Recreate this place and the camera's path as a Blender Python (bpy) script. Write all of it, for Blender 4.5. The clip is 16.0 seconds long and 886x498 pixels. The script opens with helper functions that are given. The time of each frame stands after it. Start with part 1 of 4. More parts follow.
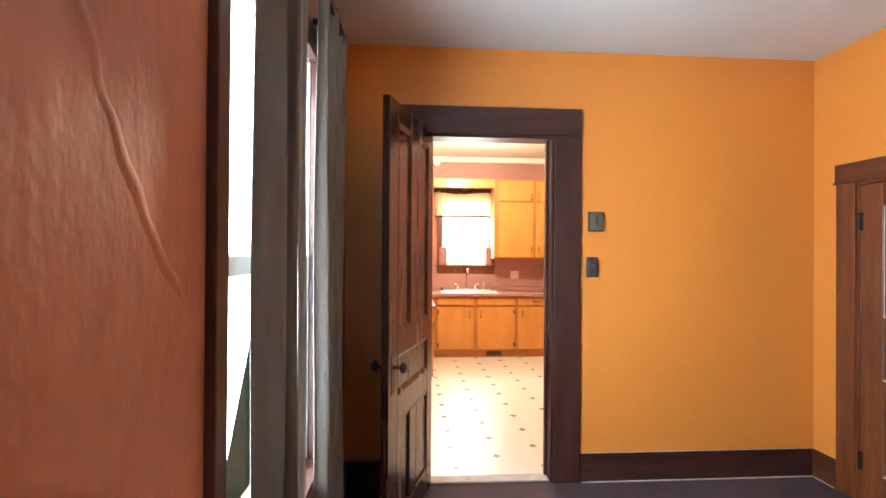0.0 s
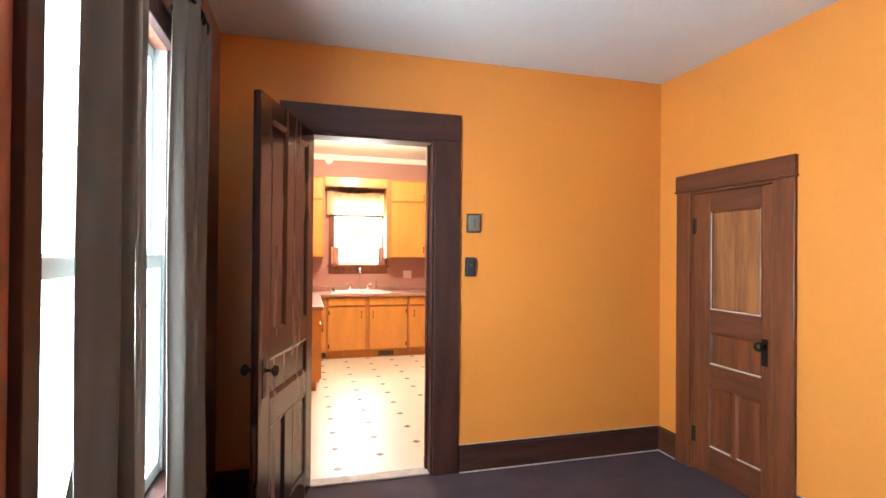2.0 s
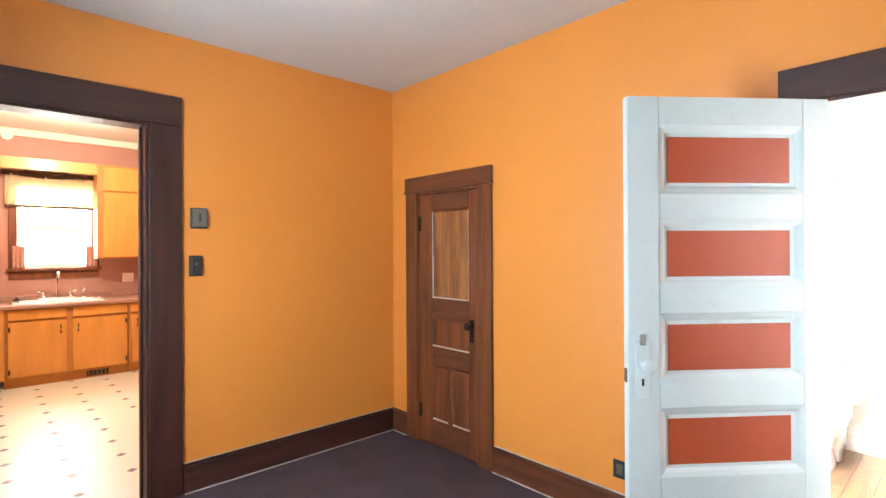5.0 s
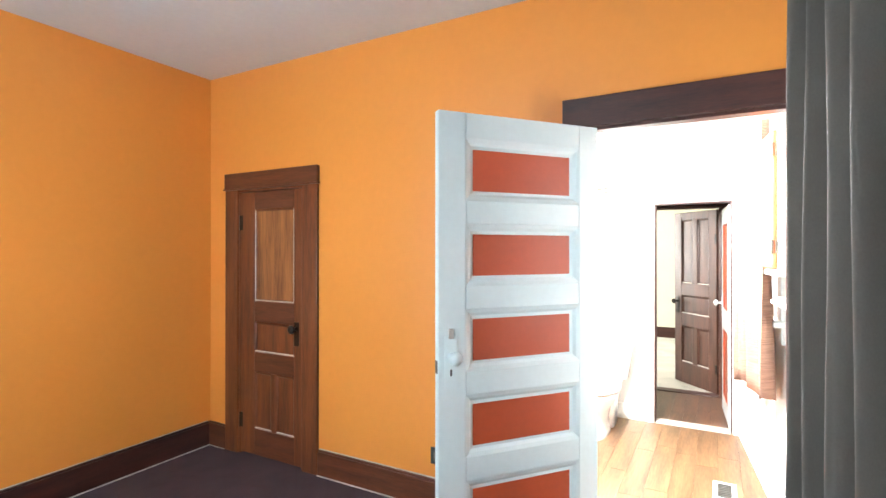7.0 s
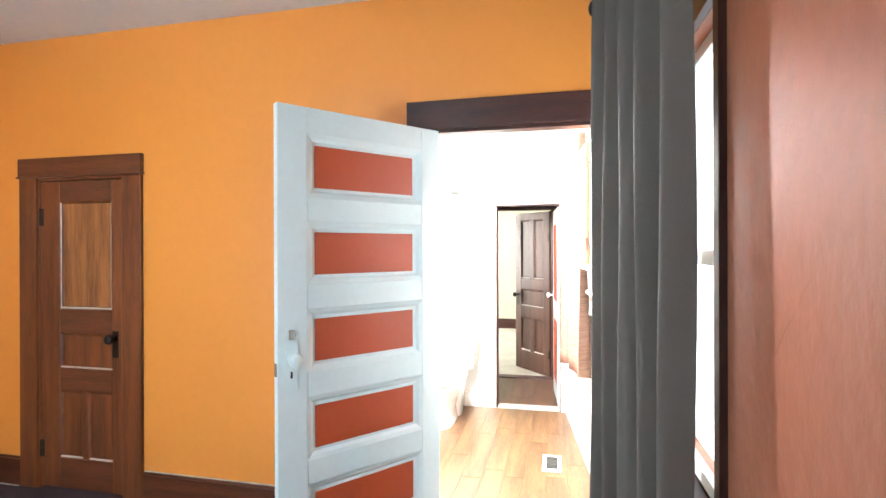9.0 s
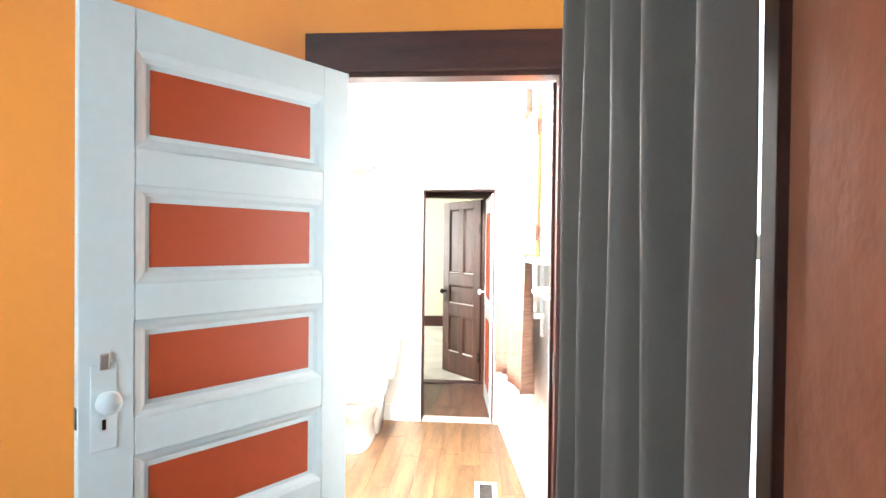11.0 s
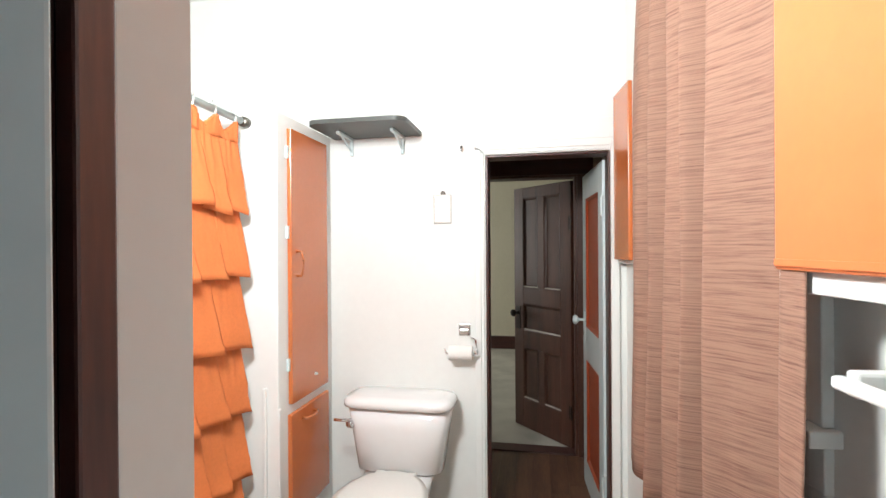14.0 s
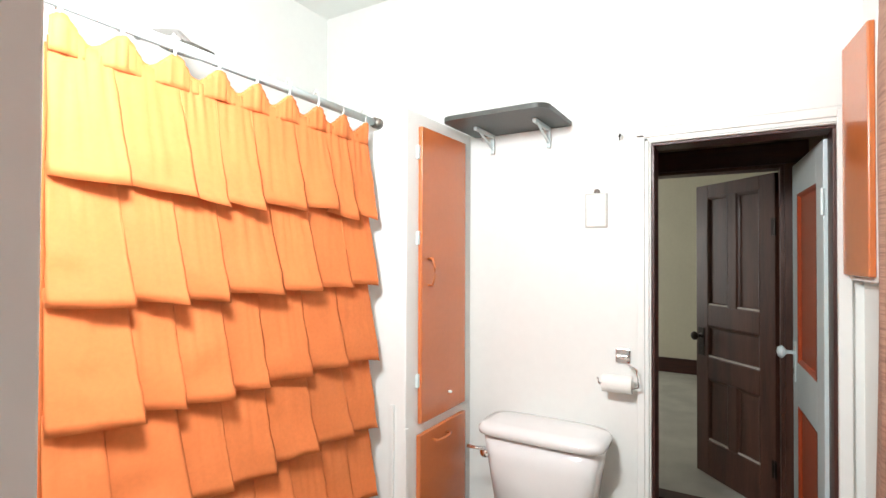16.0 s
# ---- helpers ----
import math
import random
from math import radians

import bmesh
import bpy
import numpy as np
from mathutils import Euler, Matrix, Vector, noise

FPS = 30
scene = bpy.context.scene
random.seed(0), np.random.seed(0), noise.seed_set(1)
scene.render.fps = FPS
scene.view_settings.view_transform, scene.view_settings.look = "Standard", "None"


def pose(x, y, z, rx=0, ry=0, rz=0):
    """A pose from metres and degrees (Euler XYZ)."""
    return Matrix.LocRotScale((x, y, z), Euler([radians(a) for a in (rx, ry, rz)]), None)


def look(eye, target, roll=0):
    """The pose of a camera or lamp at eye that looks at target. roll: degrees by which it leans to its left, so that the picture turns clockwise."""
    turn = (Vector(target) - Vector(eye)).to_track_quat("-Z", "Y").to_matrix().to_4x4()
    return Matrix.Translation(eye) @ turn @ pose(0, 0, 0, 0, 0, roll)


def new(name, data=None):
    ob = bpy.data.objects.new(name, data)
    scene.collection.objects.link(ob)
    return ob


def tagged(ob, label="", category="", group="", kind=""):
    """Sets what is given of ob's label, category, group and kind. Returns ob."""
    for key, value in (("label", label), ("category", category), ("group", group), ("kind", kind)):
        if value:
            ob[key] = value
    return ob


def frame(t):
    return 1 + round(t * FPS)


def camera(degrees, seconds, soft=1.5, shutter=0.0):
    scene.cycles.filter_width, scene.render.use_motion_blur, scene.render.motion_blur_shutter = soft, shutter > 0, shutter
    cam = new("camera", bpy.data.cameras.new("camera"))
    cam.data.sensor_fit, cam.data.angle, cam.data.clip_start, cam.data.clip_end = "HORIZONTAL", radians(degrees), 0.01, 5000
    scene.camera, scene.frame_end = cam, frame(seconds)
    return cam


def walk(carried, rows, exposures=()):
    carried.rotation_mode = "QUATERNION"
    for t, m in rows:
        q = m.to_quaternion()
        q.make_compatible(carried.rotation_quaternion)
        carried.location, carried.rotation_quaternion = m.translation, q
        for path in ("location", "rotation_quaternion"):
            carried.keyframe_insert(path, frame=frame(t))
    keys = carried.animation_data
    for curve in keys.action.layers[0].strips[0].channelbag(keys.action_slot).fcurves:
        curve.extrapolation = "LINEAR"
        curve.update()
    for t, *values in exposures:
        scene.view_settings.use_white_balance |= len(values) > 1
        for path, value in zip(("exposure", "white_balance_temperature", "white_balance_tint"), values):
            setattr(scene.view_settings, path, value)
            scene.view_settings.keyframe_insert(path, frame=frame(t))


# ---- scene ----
cam = camera(83.4, 16.0)
PATH = [
    (0, (2.307, 0.281, 1.381), (2.451, 2.276, 1.394), 0.4),
    (0.5, (2.33, 0.275, 1.386), (2.486, 2.269, 1.398), 0.5),
    (1, (2.36, 0.265, 1.381), (2.58, 2.253, 1.395), 0.6),
    (1.5, (2.391, 0.24, 1.388), (2.76, 2.206, 1.401), 0.5),
    (2, (2.415, 0.224, 1.384), (2.949, 2.152, 1.399), 0.5),
    (2.5, (2.44, 0.209, 1.387), (3.14, 2.083, 1.399), 0.4),
    (3, (2.46, 0.202, 1.385), (3.314, 2.011, 1.398), 0.4),
    (3.5, (2.48, 0.18, 1.379), (3.474, 1.916, 1.394), 0.3),
    (4, (2.497, 0.163, 1.379), (3.619, 1.819, 1.393), 0.3),
    (4.2, (2.508, 0.162, 1.38), (3.676, 1.785, 1.391), 0.1),
    (6.5, (2.531, 0.072, 1.38), (4.206, 1.165, 1.389), -0.0),
    (7, (2.536, 0.054, 1.38), (4.289, 1.018, 1.387), 0.0),
    (7.5, (2.546, 0.033, 1.382), (4.366, 0.863, 1.384), -0.1),
    (8, (2.556, 0.004, 1.38), (4.429, 0.706, 1.383), -0.1),
    (8.5, (2.554, -0.009, 1.38), (4.472, 0.558, 1.38), -0.2),
    (9, (2.549, -0.012, 1.379), (4.5, 0.43, 1.378), -0.2),
    (9.2, (2.553, -0.018, 1.375), (4.513, 0.379, 1.373), -0.2),
    (11.3, (3.283, 0.098, 1.343), (5.279, 0.227, 1.322), 0.5),
    (11.5, (3.394, 0.122, 1.339), (5.390, 0.244, 1.321), 0.3),
    (12, (3.673, 0.172, 1.348), (5.669, 0.289, 1.331), -0.3),
    (12.5, (3.940, 0.184, 1.340), (5.936, 0.305, 1.324), -0.2),
    (13, (4.198, 0.185, 1.343), (6.193, 0.327, 1.331), -0.4),
    (13.5, (4.415, 0.223, 1.341), (6.403, 0.446, 1.329), -0.4),
    (14, (4.583, 0.250, 1.340), (6.546, 0.634, 1.334), -0.4),
    (14.5, (4.728, 0.252, 1.334), (6.650, 0.806, 1.344), -0.4),
    (15, (4.832, 0.231, 1.346), (6.674, 1.01, 1.359), -0.1),
    (15.5, (4.867, 0.221, 1.343), (6.631, 1.163, 1.365), 0.1),
    (16, (4.87, 0.218, 1.341), (6.59, 1.238, 1.366), 0.2),
]
EXPOSURES = [(0, 0.0), (4.2, -0.03), (7.0, -0.15), (9.2, -0.22), (11.3, -0.28), (12.0, -0.8), (12.5, -1.3), (13.0, -2.3), (13.5, -2.7), (14.0, -2.85), (16.0, -2.85)]
walk(cam, [(t, look(eye, target, roll)) for t, eye, target, roll in PATH], EXPOSURES)

# ---- world, lamps, exposure ----
world = bpy.data.worlds.new("sky_world")
scene.world = world
world.use_nodes = True
sky = world.node_tree.nodes.new("ShaderNodeTexSky")
sky.sky_type, sky.sun_disc, sky.sun_elevation, sky.sun_rotation = "NISHITA", False, radians(40), radians(200)
back = world.node_tree.nodes["Background"]
back.inputs["Strength"].default_value = 0.12
world.node_tree.links.new(sky.outputs["Color"], back.inputs["Color"])
sun = new("sun", bpy.data.lights.new("sun", "SUN"))
sun.data.energy, sun.data.angle, sun.data.color = 0.8, radians(12), (1.0, 0.96, 0.9)
sun.matrix_world = look((0, 0, 6), (1.2, 3.2, 3.4))


def area_lamp(name, eye, target, sx, sy, watts, color=(1, 1, 1)):
    data = bpy.data.lights.new(name, "AREA")
    data.shape, data.size, data.size_y, data.energy, data.color = "RECTANGLE", sx, sy, watts, color
    ob = new(name, data)
    ob.matrix_world = look(eye, target)
    return ob


def bulb(name, eye, watts, radius, color=(1, 1, 1)):
    data = bpy.data.lights.new(name, "POINT")
    data.energy, data.shadow_soft_size, data.color = watts, radius, color
    ob = new(name, data)
    ob.location = eye
    return ob


W_WEST, W_SOUTH, W_BATH, W_KITCHEN, W_FAR = 315, 16, 110, 100, 260
area_lamp("west_window_light", (1.695, 1.706, 1.25), (3.36, 1.66, 0.95), 1.30, 2.20, W_WEST, (0.74, 0.89, 1.0))
area_lamp("south_window_light", (4.39, -0.560, 1.35), (4.39, 3, 1.35), 0.655, 1.455, W_SOUTH, (0.82, 0.93, 1.0))
area_lamp("bath_window_light", (6.02, -0.46, 1.62), (5.66, 3, 1.62), 0.70, 1.15, W_BATH, (0.93, 0.97, 1.0))
area_lamp("kitchen_window_light", (3.14, 7.62, 1.62), (3.14, 3, 1.62), 0.72, 0.85, W_KITCHEN, (1.0, 0.97, 0.92))
area_lamp("far_room_window_light", (9.7, 3.32, 1.4), (9.7, 0, 1.3), 1.1, 1.3, W_FAR, (1.0, 0.97, 0.92))
bulb("kitchen_bulb", (3.09, 5.72, 2.50), 140, 0.09, (1.0, 0.84, 0.62))
# added bulb, out of view, that brightens the bathroom from the doorway side
bulb("bath_fill_bulb", (5.16, 0.78, 1.95), 880, 0.12, (0.96, 0.98, 1.0))


# ---- materials ----
def mat(name, color, rough=0.5, metal=0.0, vary=0.12, scale=3.0, fine=60.0, bump=0.08, dist=0.004, stretch=(1, 1, 1), dark=None,
        coat=0.0, rand=0.0, rvary=0.12, trans=0.0):
    m = bpy.data.materials.new(name)
    m.use_nodes = True
    nt = m.node_tree
    N, L = nt.nodes, nt.links
    b = N["Principled BSDF"]
    b.inputs["Metallic"].default_value = metal
    b.inputs["Coat Weight"].default_value = coat
    b.inputs["Coat Roughness"].default_value = 0.15
    tc = N.new("ShaderNodeTexCoord")
    mp = N.new("ShaderNodeMapping")
    mp.inputs["Scale"].default_value = stretch
    L.new(tc.outputs["Object"], mp.inputs["Vector"])
    src = mp.outputs["Vector"]
    if rand:
        oi = N.new("ShaderNodeObjectInfo")
        ad = N.new("ShaderNodeVectorMath")
        sc = N.new("ShaderNodeVectorMath")
        sc.operation = "SCALE"
        sc.inputs[0].default_value = (17.0, 9.0, 13.0)
        L.new(oi.outputs["Random"], sc.inputs["Scale"])
        L.new(src, ad.inputs[0])
        L.new(sc.outputs[0], ad.inputs[1])
        src = ad.outputs[0]
    n1 = N.new("ShaderNodeTexNoise")
    n1.inputs["Scale"].default_value, n1.inputs["Detail"].default_value = scale, 5
    n2 = N.new("ShaderNodeTexNoise")
    n2.inputs["Scale"].default_value, n2.inputs["Detail"].default_value = fine, 3
    L.new(src, n1.inputs["Vector"])
    L.new(src, n2.inputs["Vector"])
    mix = N.new("ShaderNodeMath")
    mix.operation = "MULTIPLY_ADD"
    mix.inputs[1].default_value = 0.35
    L.new(n2.outputs["Fac"], mix.inputs[0])
    mul = N.new("ShaderNodeMath")
    mul.operation = "MULTIPLY"
    mul.inputs[1].default_value = 0.65
    L.new(n1.outputs["Fac"], mul.inputs[0])
    L.new(mul.outputs[0], mix.inputs[2])
    ramp = N.new("ShaderNodeValToRGB")
    e = ramp.color_ramp.elements
    lo = dark if dark else tuple(c * (1 - vary) for c in color)
    hi = tuple(min(1, c * (1 + vary * 0.6)) for c in color)
    e[0].position, e[0].color = 0.32, (*lo, 1)
    e[1].position, e[1].color = 0.66, (*hi, 1)
    L.new(mix.outputs[0], ramp.inputs["Fac"])
    L.new(ramp.outputs["Color"], b.inputs["Base Color"])
    rr = N.new("ShaderNodeMapRange")
    rr.inputs["To Min"].default_value = max(0.02, rough - rvary * rough)
    rr.inputs["To Max"].default_value = min(1, rough + rvary * rough * 2)
    L.new(n1.outputs["Fac"], rr.inputs["Value"])
    L.new(rr.outputs[0], b.inputs["Roughness"])
    if bump:
        bp = N.new("ShaderNodeBump")
        bp.inputs["Strength"].default_value, bp.inputs["Distance"].default_value = bump, dist
        L.new(mix.outputs[0], bp.inputs["Height"])
        L.new(bp.outputs["Normal"], b.inputs["Normal"])
    if trans:
        t = N.new("ShaderNodeBsdfTranslucent")
        L.new(ramp.outputs["Color"], t.inputs["Color"])
        ms = N.new("ShaderNodeMixShader")
        ms.inputs[0].default_value = trans
        L.new(b.outputs[0], ms.inputs[1])
        L.new(t.outputs[0], ms.inputs[2])
        L.new(ms.outputs[0], N["Material Output"].inputs["Surface"])
    return m


def emit(name, color, strength):
    m = bpy.data.materials.new(name)
    m.use_nodes = True
    b = m.node_tree.nodes["Principled BSDF"]
    b.inputs["Emission Color"].default_value = (*color, 1)
    b.inputs["Emission Strength"].default_value = strength
    b.inputs["Base Color"].default_value = (0.8, 0.8, 0.78, 1)
    return m


def striped_weave(name):
    """Woven cloth with uneven horizontal threads."""
    m = mat(name, (0.27, 0.155, 0.110), 0.85, vary=0.2, scale=2.0, fine=7.0, bump=0.25, dist=0.002, stretch=(4.0, 0.5, 115), dark=(0.130, 0.060, 0.040), trans=0.10)
    e = next(n for n in m.node_tree.nodes if n.type == "VALTORGB").color_ramp.elements
    e[0].position, e[1].position = 0.31, 0.55
    return m


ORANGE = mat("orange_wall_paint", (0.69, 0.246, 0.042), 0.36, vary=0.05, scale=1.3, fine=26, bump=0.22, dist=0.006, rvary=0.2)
# window walls: orange at about half tone, their shade put into the colour
SHADED_ORANGE = mat("shaded_orange_satin_paint_on_rough_plaster", (0.37, 0.127, 0.066), 0.40, vary=0.16, scale=2.4, fine=24, bump=0.75, dist=0.018, stretch=(1, 1, 0.6), rvary=0.4)
CEILING = mat("ceiling_paint", (0.63, 0.63, 0.62), 0.85, vary=0.06, scale=1.4, fine=30, bump=0.3, dist=0.006)
CARPET = mat("plum_carpet", (0.060, 0.036, 0.044), 0.97, vary=0.35, scale=5, fine=420, bump=0.9, dist=0.006)
PALE_CARPET = mat("pale_worn_carpet", (0.50, 0.50, 0.44), 0.97, vary=0.25, scale=4, fine=300, bump=0.7, dist=0.006)
DARK_WOOD = mat("dark_stained_wood", (0.050, 0.014, 0.009), 0.42, vary=0.4, scale=3.5, fine=30, bump=0.16, dist=0.002, stretch=(5, 5, 0.55), dark=(0.018, 0.005, 0.004), coat=0.04)
DARK_WOOD_H = mat("dark_stained_wood_level_grain", (0.050, 0.014, 0.009), 0.45, vary=0.4, scale=3.5, fine=30, bump=0.16, dist=0.002, stretch=(0.6, 0.6, 6), dark=(0.018, 0.005, 0.004), coat=0.03)
RED_WOOD = mat("red_brown_varnished_wood", (0.165, 0.046, 0.012), 0.42, vary=0.35, scale=3.0, fine=26, bump=0.14, dist=0.002, stretch=(6, 6, 0.5), dark=(0.065, 0.016, 0.006), coat=0.08)
RED_WOOD_H = mat("red_brown_varnished_wood_level_grain", (0.115, 0.033, 0.013), 0.36, vary=0.35, scale=3.0, fine=26, bump=0.14, dist=0.002, stretch=(0.6, 0.6, 6), dark=(0.050, 0.013, 0.006), coat=0.08)
LIGHT_PANEL = mat("worn_honey_panel_wood", (0.33, 0.125, 0.036), 0.40, vary=0.3, scale=2.2, fine=20, bump=0.14, dist=0.002, stretch=(7, 7, 0.5), dark=(0.10, 0.032, 0.011), coat=0.25)
MAHOGANY = mat("glossy_mahogany_door", (0.042, 0.009, 0.005), 0.25, vary=0.35, scale=3, fine=26, bump=0.12, dist=0.002, stretch=(5, 5, 0.5), dark=(0.016, 0.004, 0.003), coat=0.22)
BROWN_DOOR = mat("brown_stained_door", (0.080, 0.031, 0.018), 0.38, vary=0.35, scale=3, fine=26, bump=0.14, dist=0.002, stretch=(6, 6, 0.5), dark=(0.030, 0.010, 0.006), coat=0.05)
WORN_EDGE = mat("worn_pale_edge", (0.52, 0.47, 0.42), 0.6, vary=0.3, scale=14, fine=80, bump=0.3)
WHITE_GLOSS = mat("white_door_paint", (0.64, 0.745, 0.75), 0.32, vary=0.05, scale=3, fine=40, bump=0.12, dist=0.002)
TERRACOTTA = mat("terracotta_panel_paint", (0.36, 0.056, 0.016), 0.40, vary=0.10, scale=3, fine=40, bump=0.10, dist=0.002)
BATH_WHITE = mat("white_bathroom_paint", (0.82, 0.84, 0.81), 0.5, vary=0.03, scale=1.6, fine=30, bump=0.15, dist=0.004)
CREAM_WALL = mat("cream_wall_paint", (0.62, 0.60, 0.47), 0.7, vary=0.06, scale=1.5, fine=30, bump=0.15)
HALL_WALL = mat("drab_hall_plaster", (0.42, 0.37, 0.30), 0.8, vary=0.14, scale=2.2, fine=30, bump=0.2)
MAUVE = mat("mauve_kitchen_wall", (0.40, 0.205, 0.165), 0.55, vary=0.07, scale=2, fine=40, bump=0.12)
KCEIL = mat("warm_white_ceiling", (0.78, 0.74, 0.66), 0.8, vary=0.04, scale=2, fine=40, bump=0.15)
VINYL = mat("cream_vinyl_floor", (0.74, 0.70, 0.58), 0.30, vary=0.06, scale=4, fine=70, bump=0.08, dist=0.002)
VINYL_DIAMOND = mat("brown_vinyl_inset", (0.17, 0.12, 0.105), 0.35, vary=0.35, scale=60, fine=200, bump=0.1)
HONEY = mat("honey_varnished_plywood", (0.62, 0.285, 0.062), 0.38, vary=0.14, scale=2.2, fine=16, bump=0.08, dist=0.002, stretch=(5, 5, 0.7), coat=0.25)
HONEY_EDGE = mat("honey_wood_edge", (0.46, 0.19, 0.042), 0.42, vary=0.2, scale=3, fine=20, bump=0.1, dist=0.002)
LAMINATE = mat("mauve_laminate_top", (0.36, 0.20, 0.16), 0.32, vary=0.12, scale=30, fine=200, bump=0.04)
PORCELAIN = mat("white_porcelain", (0.86, 0.87, 0.86), 0.10, vary=0.02, scale=3, fine=30, bump=0.0, coat=0.5)
CHROME = mat("chrome", (0.82, 0.82, 0.83), 0.12, metal=1.0, vary=0.05, bump=0.0)
IRON = mat("dark_bronze", (0.035, 0.028, 0.024), 0.34, metal=0.8, vary=0.3, scale=20, bump=0.1)
BRASSY = mat("aged_hinge_metal", (0.16, 0.15, 0.13), 0.4, metal=0.9, vary=0.4, scale=30, bump=0.15)
BLACK_PLASTIC = mat("dark_grey_plastic", (0.030, 0.032, 0.036), 0.4, vary=0.1, bump=0.03)
TAUPE_PLASTIC = mat("taupe_plastic", (0.13, 0.115, 0.09), 0.45, vary=0.1, bump=0.03)
WHITE_PLASTIC = mat("white_plastic", (0.80, 0.80, 0.76), 0.35, vary=0.03, bump=0.02)
GREY_CLOTH = mat("grey_blackout_cloth", (0.106, 0.094, 0.080), 0.68, vary=0.14, scale=3, fine=220, bump=0.3, dist=0.002, stretch=(1, 1, 0.6), trans=0.06)
LINING = mat("pale_curtain_lining", (0.27, 0.25, 0.225), 0.78, vary=0.12, scale=12, fine=160, bump=0.4, dist=0.002, trans=0.15)
RUFFLE = mat("orange_ruffled_cloth", (0.80, 0.235, 0.068), 0.70, vary=0.10, scale=4, fine=90, bump=0.3, dist=0.003, trans=0.25)
WEAVE = striped_weave("brown_striped_weave")
SHEER = mat("cream_sheer_cloth", (0.86, 0.78, 0.55), 0.8, vary=0.08, scale=6, fine=90, bump=0.2, trans=0.5)
TRIMCLOTH = mat("dark_ruffle_trim", (0.09, 0.05, 0.030), 0.8, vary=0.25, scale=12, fine=120, bump=0.3)
PLANK = mat("oak_laminate_plank", (0.185, 0.108, 0.050), 0.38, vary=0.4, scale=2.4, fine=18, bump=0.1, dist=0.002, stretch=(0.7, 6, 6), dark=(0.070, 0.032, 0.015), rand=1.0, coat=0.1)
DARK_PLANK = mat("worn_dark_plank", (0.125, 0.062, 0.034), 0.36, vary=0.4, scale=2.4, fine=18, bump=0.14, dist=0.002, stretch=(0.7, 6, 6), dark=(0.045, 0.020, 0.012), rand=1.0)
PAPER = mat("white_paper", (0.84, 0.84, 0.80), 0.9, vary=0.03, scale=20, bump=0.15)
BLACK_SHELF = mat("charcoal_shelf_board", (0.040, 0.045, 0.040), 0.45, vary=0.2, scale=6, fine=60, bump=0.08)
ORANGE_CAB = mat("orange_cabinet_paint", (0.60, 0.165, 0.050), 0.34, vary=0.08, scale=3, fine=40, bump=0.1, dist=0.002)
RUST_CAB = mat("rust_cabinet_paint", (0.46, 0.125, 0.035), 0.22, vary=0.08, scale=3, fine=40, bump=0.08, dist=0.002, coat=0.3)
NICKEL = mat("worn_nickel", (0.50, 0.49, 0.46), 0.42, metal=0.7, vary=0.2, scale=20, bump=0.05)
PALE_EDGE = mat("pale_grey_plastic", (0.50, 0.50, 0.47), 0.4, vary=0.05, bump=0.02)
GROUND = mat("grass_ground", (0.07, 0.10, 0.04), 0.95, vary=0.4, scale=1, fine=20, bump=0.5)
GLOBE = emit("lit_glass_globe", (1.0, 0.88, 0.68), 9.0)
GLASS = bpy.data.materials.new("window_glass")
GLASS.use_nodes = True
GLASS.node_tree.nodes["Principled BSDF"].inputs["Transmission Weight"].default_value = 1.0
GLASS.node_tree.nodes["Principled BSDF"].inputs["Roughness"].default_value = 0.0
GLASS.node_tree.nodes["Principled BSDF"].inputs["IOR"].default_value = 1.05


# ---- builders ----
def mesh_of(name, bm, material, smooth=False):
    bmesh.ops.recalc_face_normals(bm, faces=bm.faces)
    me = bpy.data.meshes.new(name)
    bm.to_mesh(me)
    bm.free()
    me.materials.append(material)
    if smooth:
        me.polygons.foreach_set("use_smooth", [True] * len(me.polygons))
    return me


def part(name, bm, material, parent=None, label="", smooth=False):
    ob = new(name, mesh_of(name, bm, material, smooth))
    ob.parent = parent
    if label:
        tagged(ob, label)
    return ob


def thing(name, label, category, m=None, group="", kind=""):
    ob = tagged(new(name), label, category, group, kind)
    if m is not None:
        ob.matrix_basis = m
    return ob


def box(bm, x0, x1, y0, y1, z0, z1, bevel=0.0):
    r = bmesh.ops.create_cube(bm, size=1.0, matrix=Matrix.LocRotScale(((x0 + x1) / 2, (y0 + y1) / 2, (z0 + z1) / 2), None, (abs(x1 - x0), abs(y1 - y0), abs(z1 - z0))))
    if bevel:
        es = {e for v in r["verts"] for e in v.link_edges}
        bmesh.ops.bevel(bm, geom=list(es), offset=bevel, segments=2, affect="EDGES", profile=0.5)
    return bm


def block(x0, x1, y0, y1, z0, z1, bevel=0.003):
    return box(bmesh.new(), x0, x1, y0, y1, z0, z1, bevel)


def lathe(profile, n=24):
    """A solid turned about z from (radius, height) pairs."""
    bm = bmesh.new()
    rings = []
    for r, z in profile:
        rings.append([bm.verts.new((r * math.cos(2 * math.pi * i / n), r * math.sin(2 * math.pi * i / n), z)) for i in range(n)])
    for a, b in zip(rings, rings[1:]):
        for i in range(n):
            bm.faces.new((a[i], a[(i + 1) % n], b[(i + 1) % n], b[i]))
    bm.faces.new(rings[0])
    bm.faces.new(rings[-1])
    return bm


def turned(bm, m):
    bmesh.ops.transform(bm, matrix=m, verts=bm.verts)
    return bm


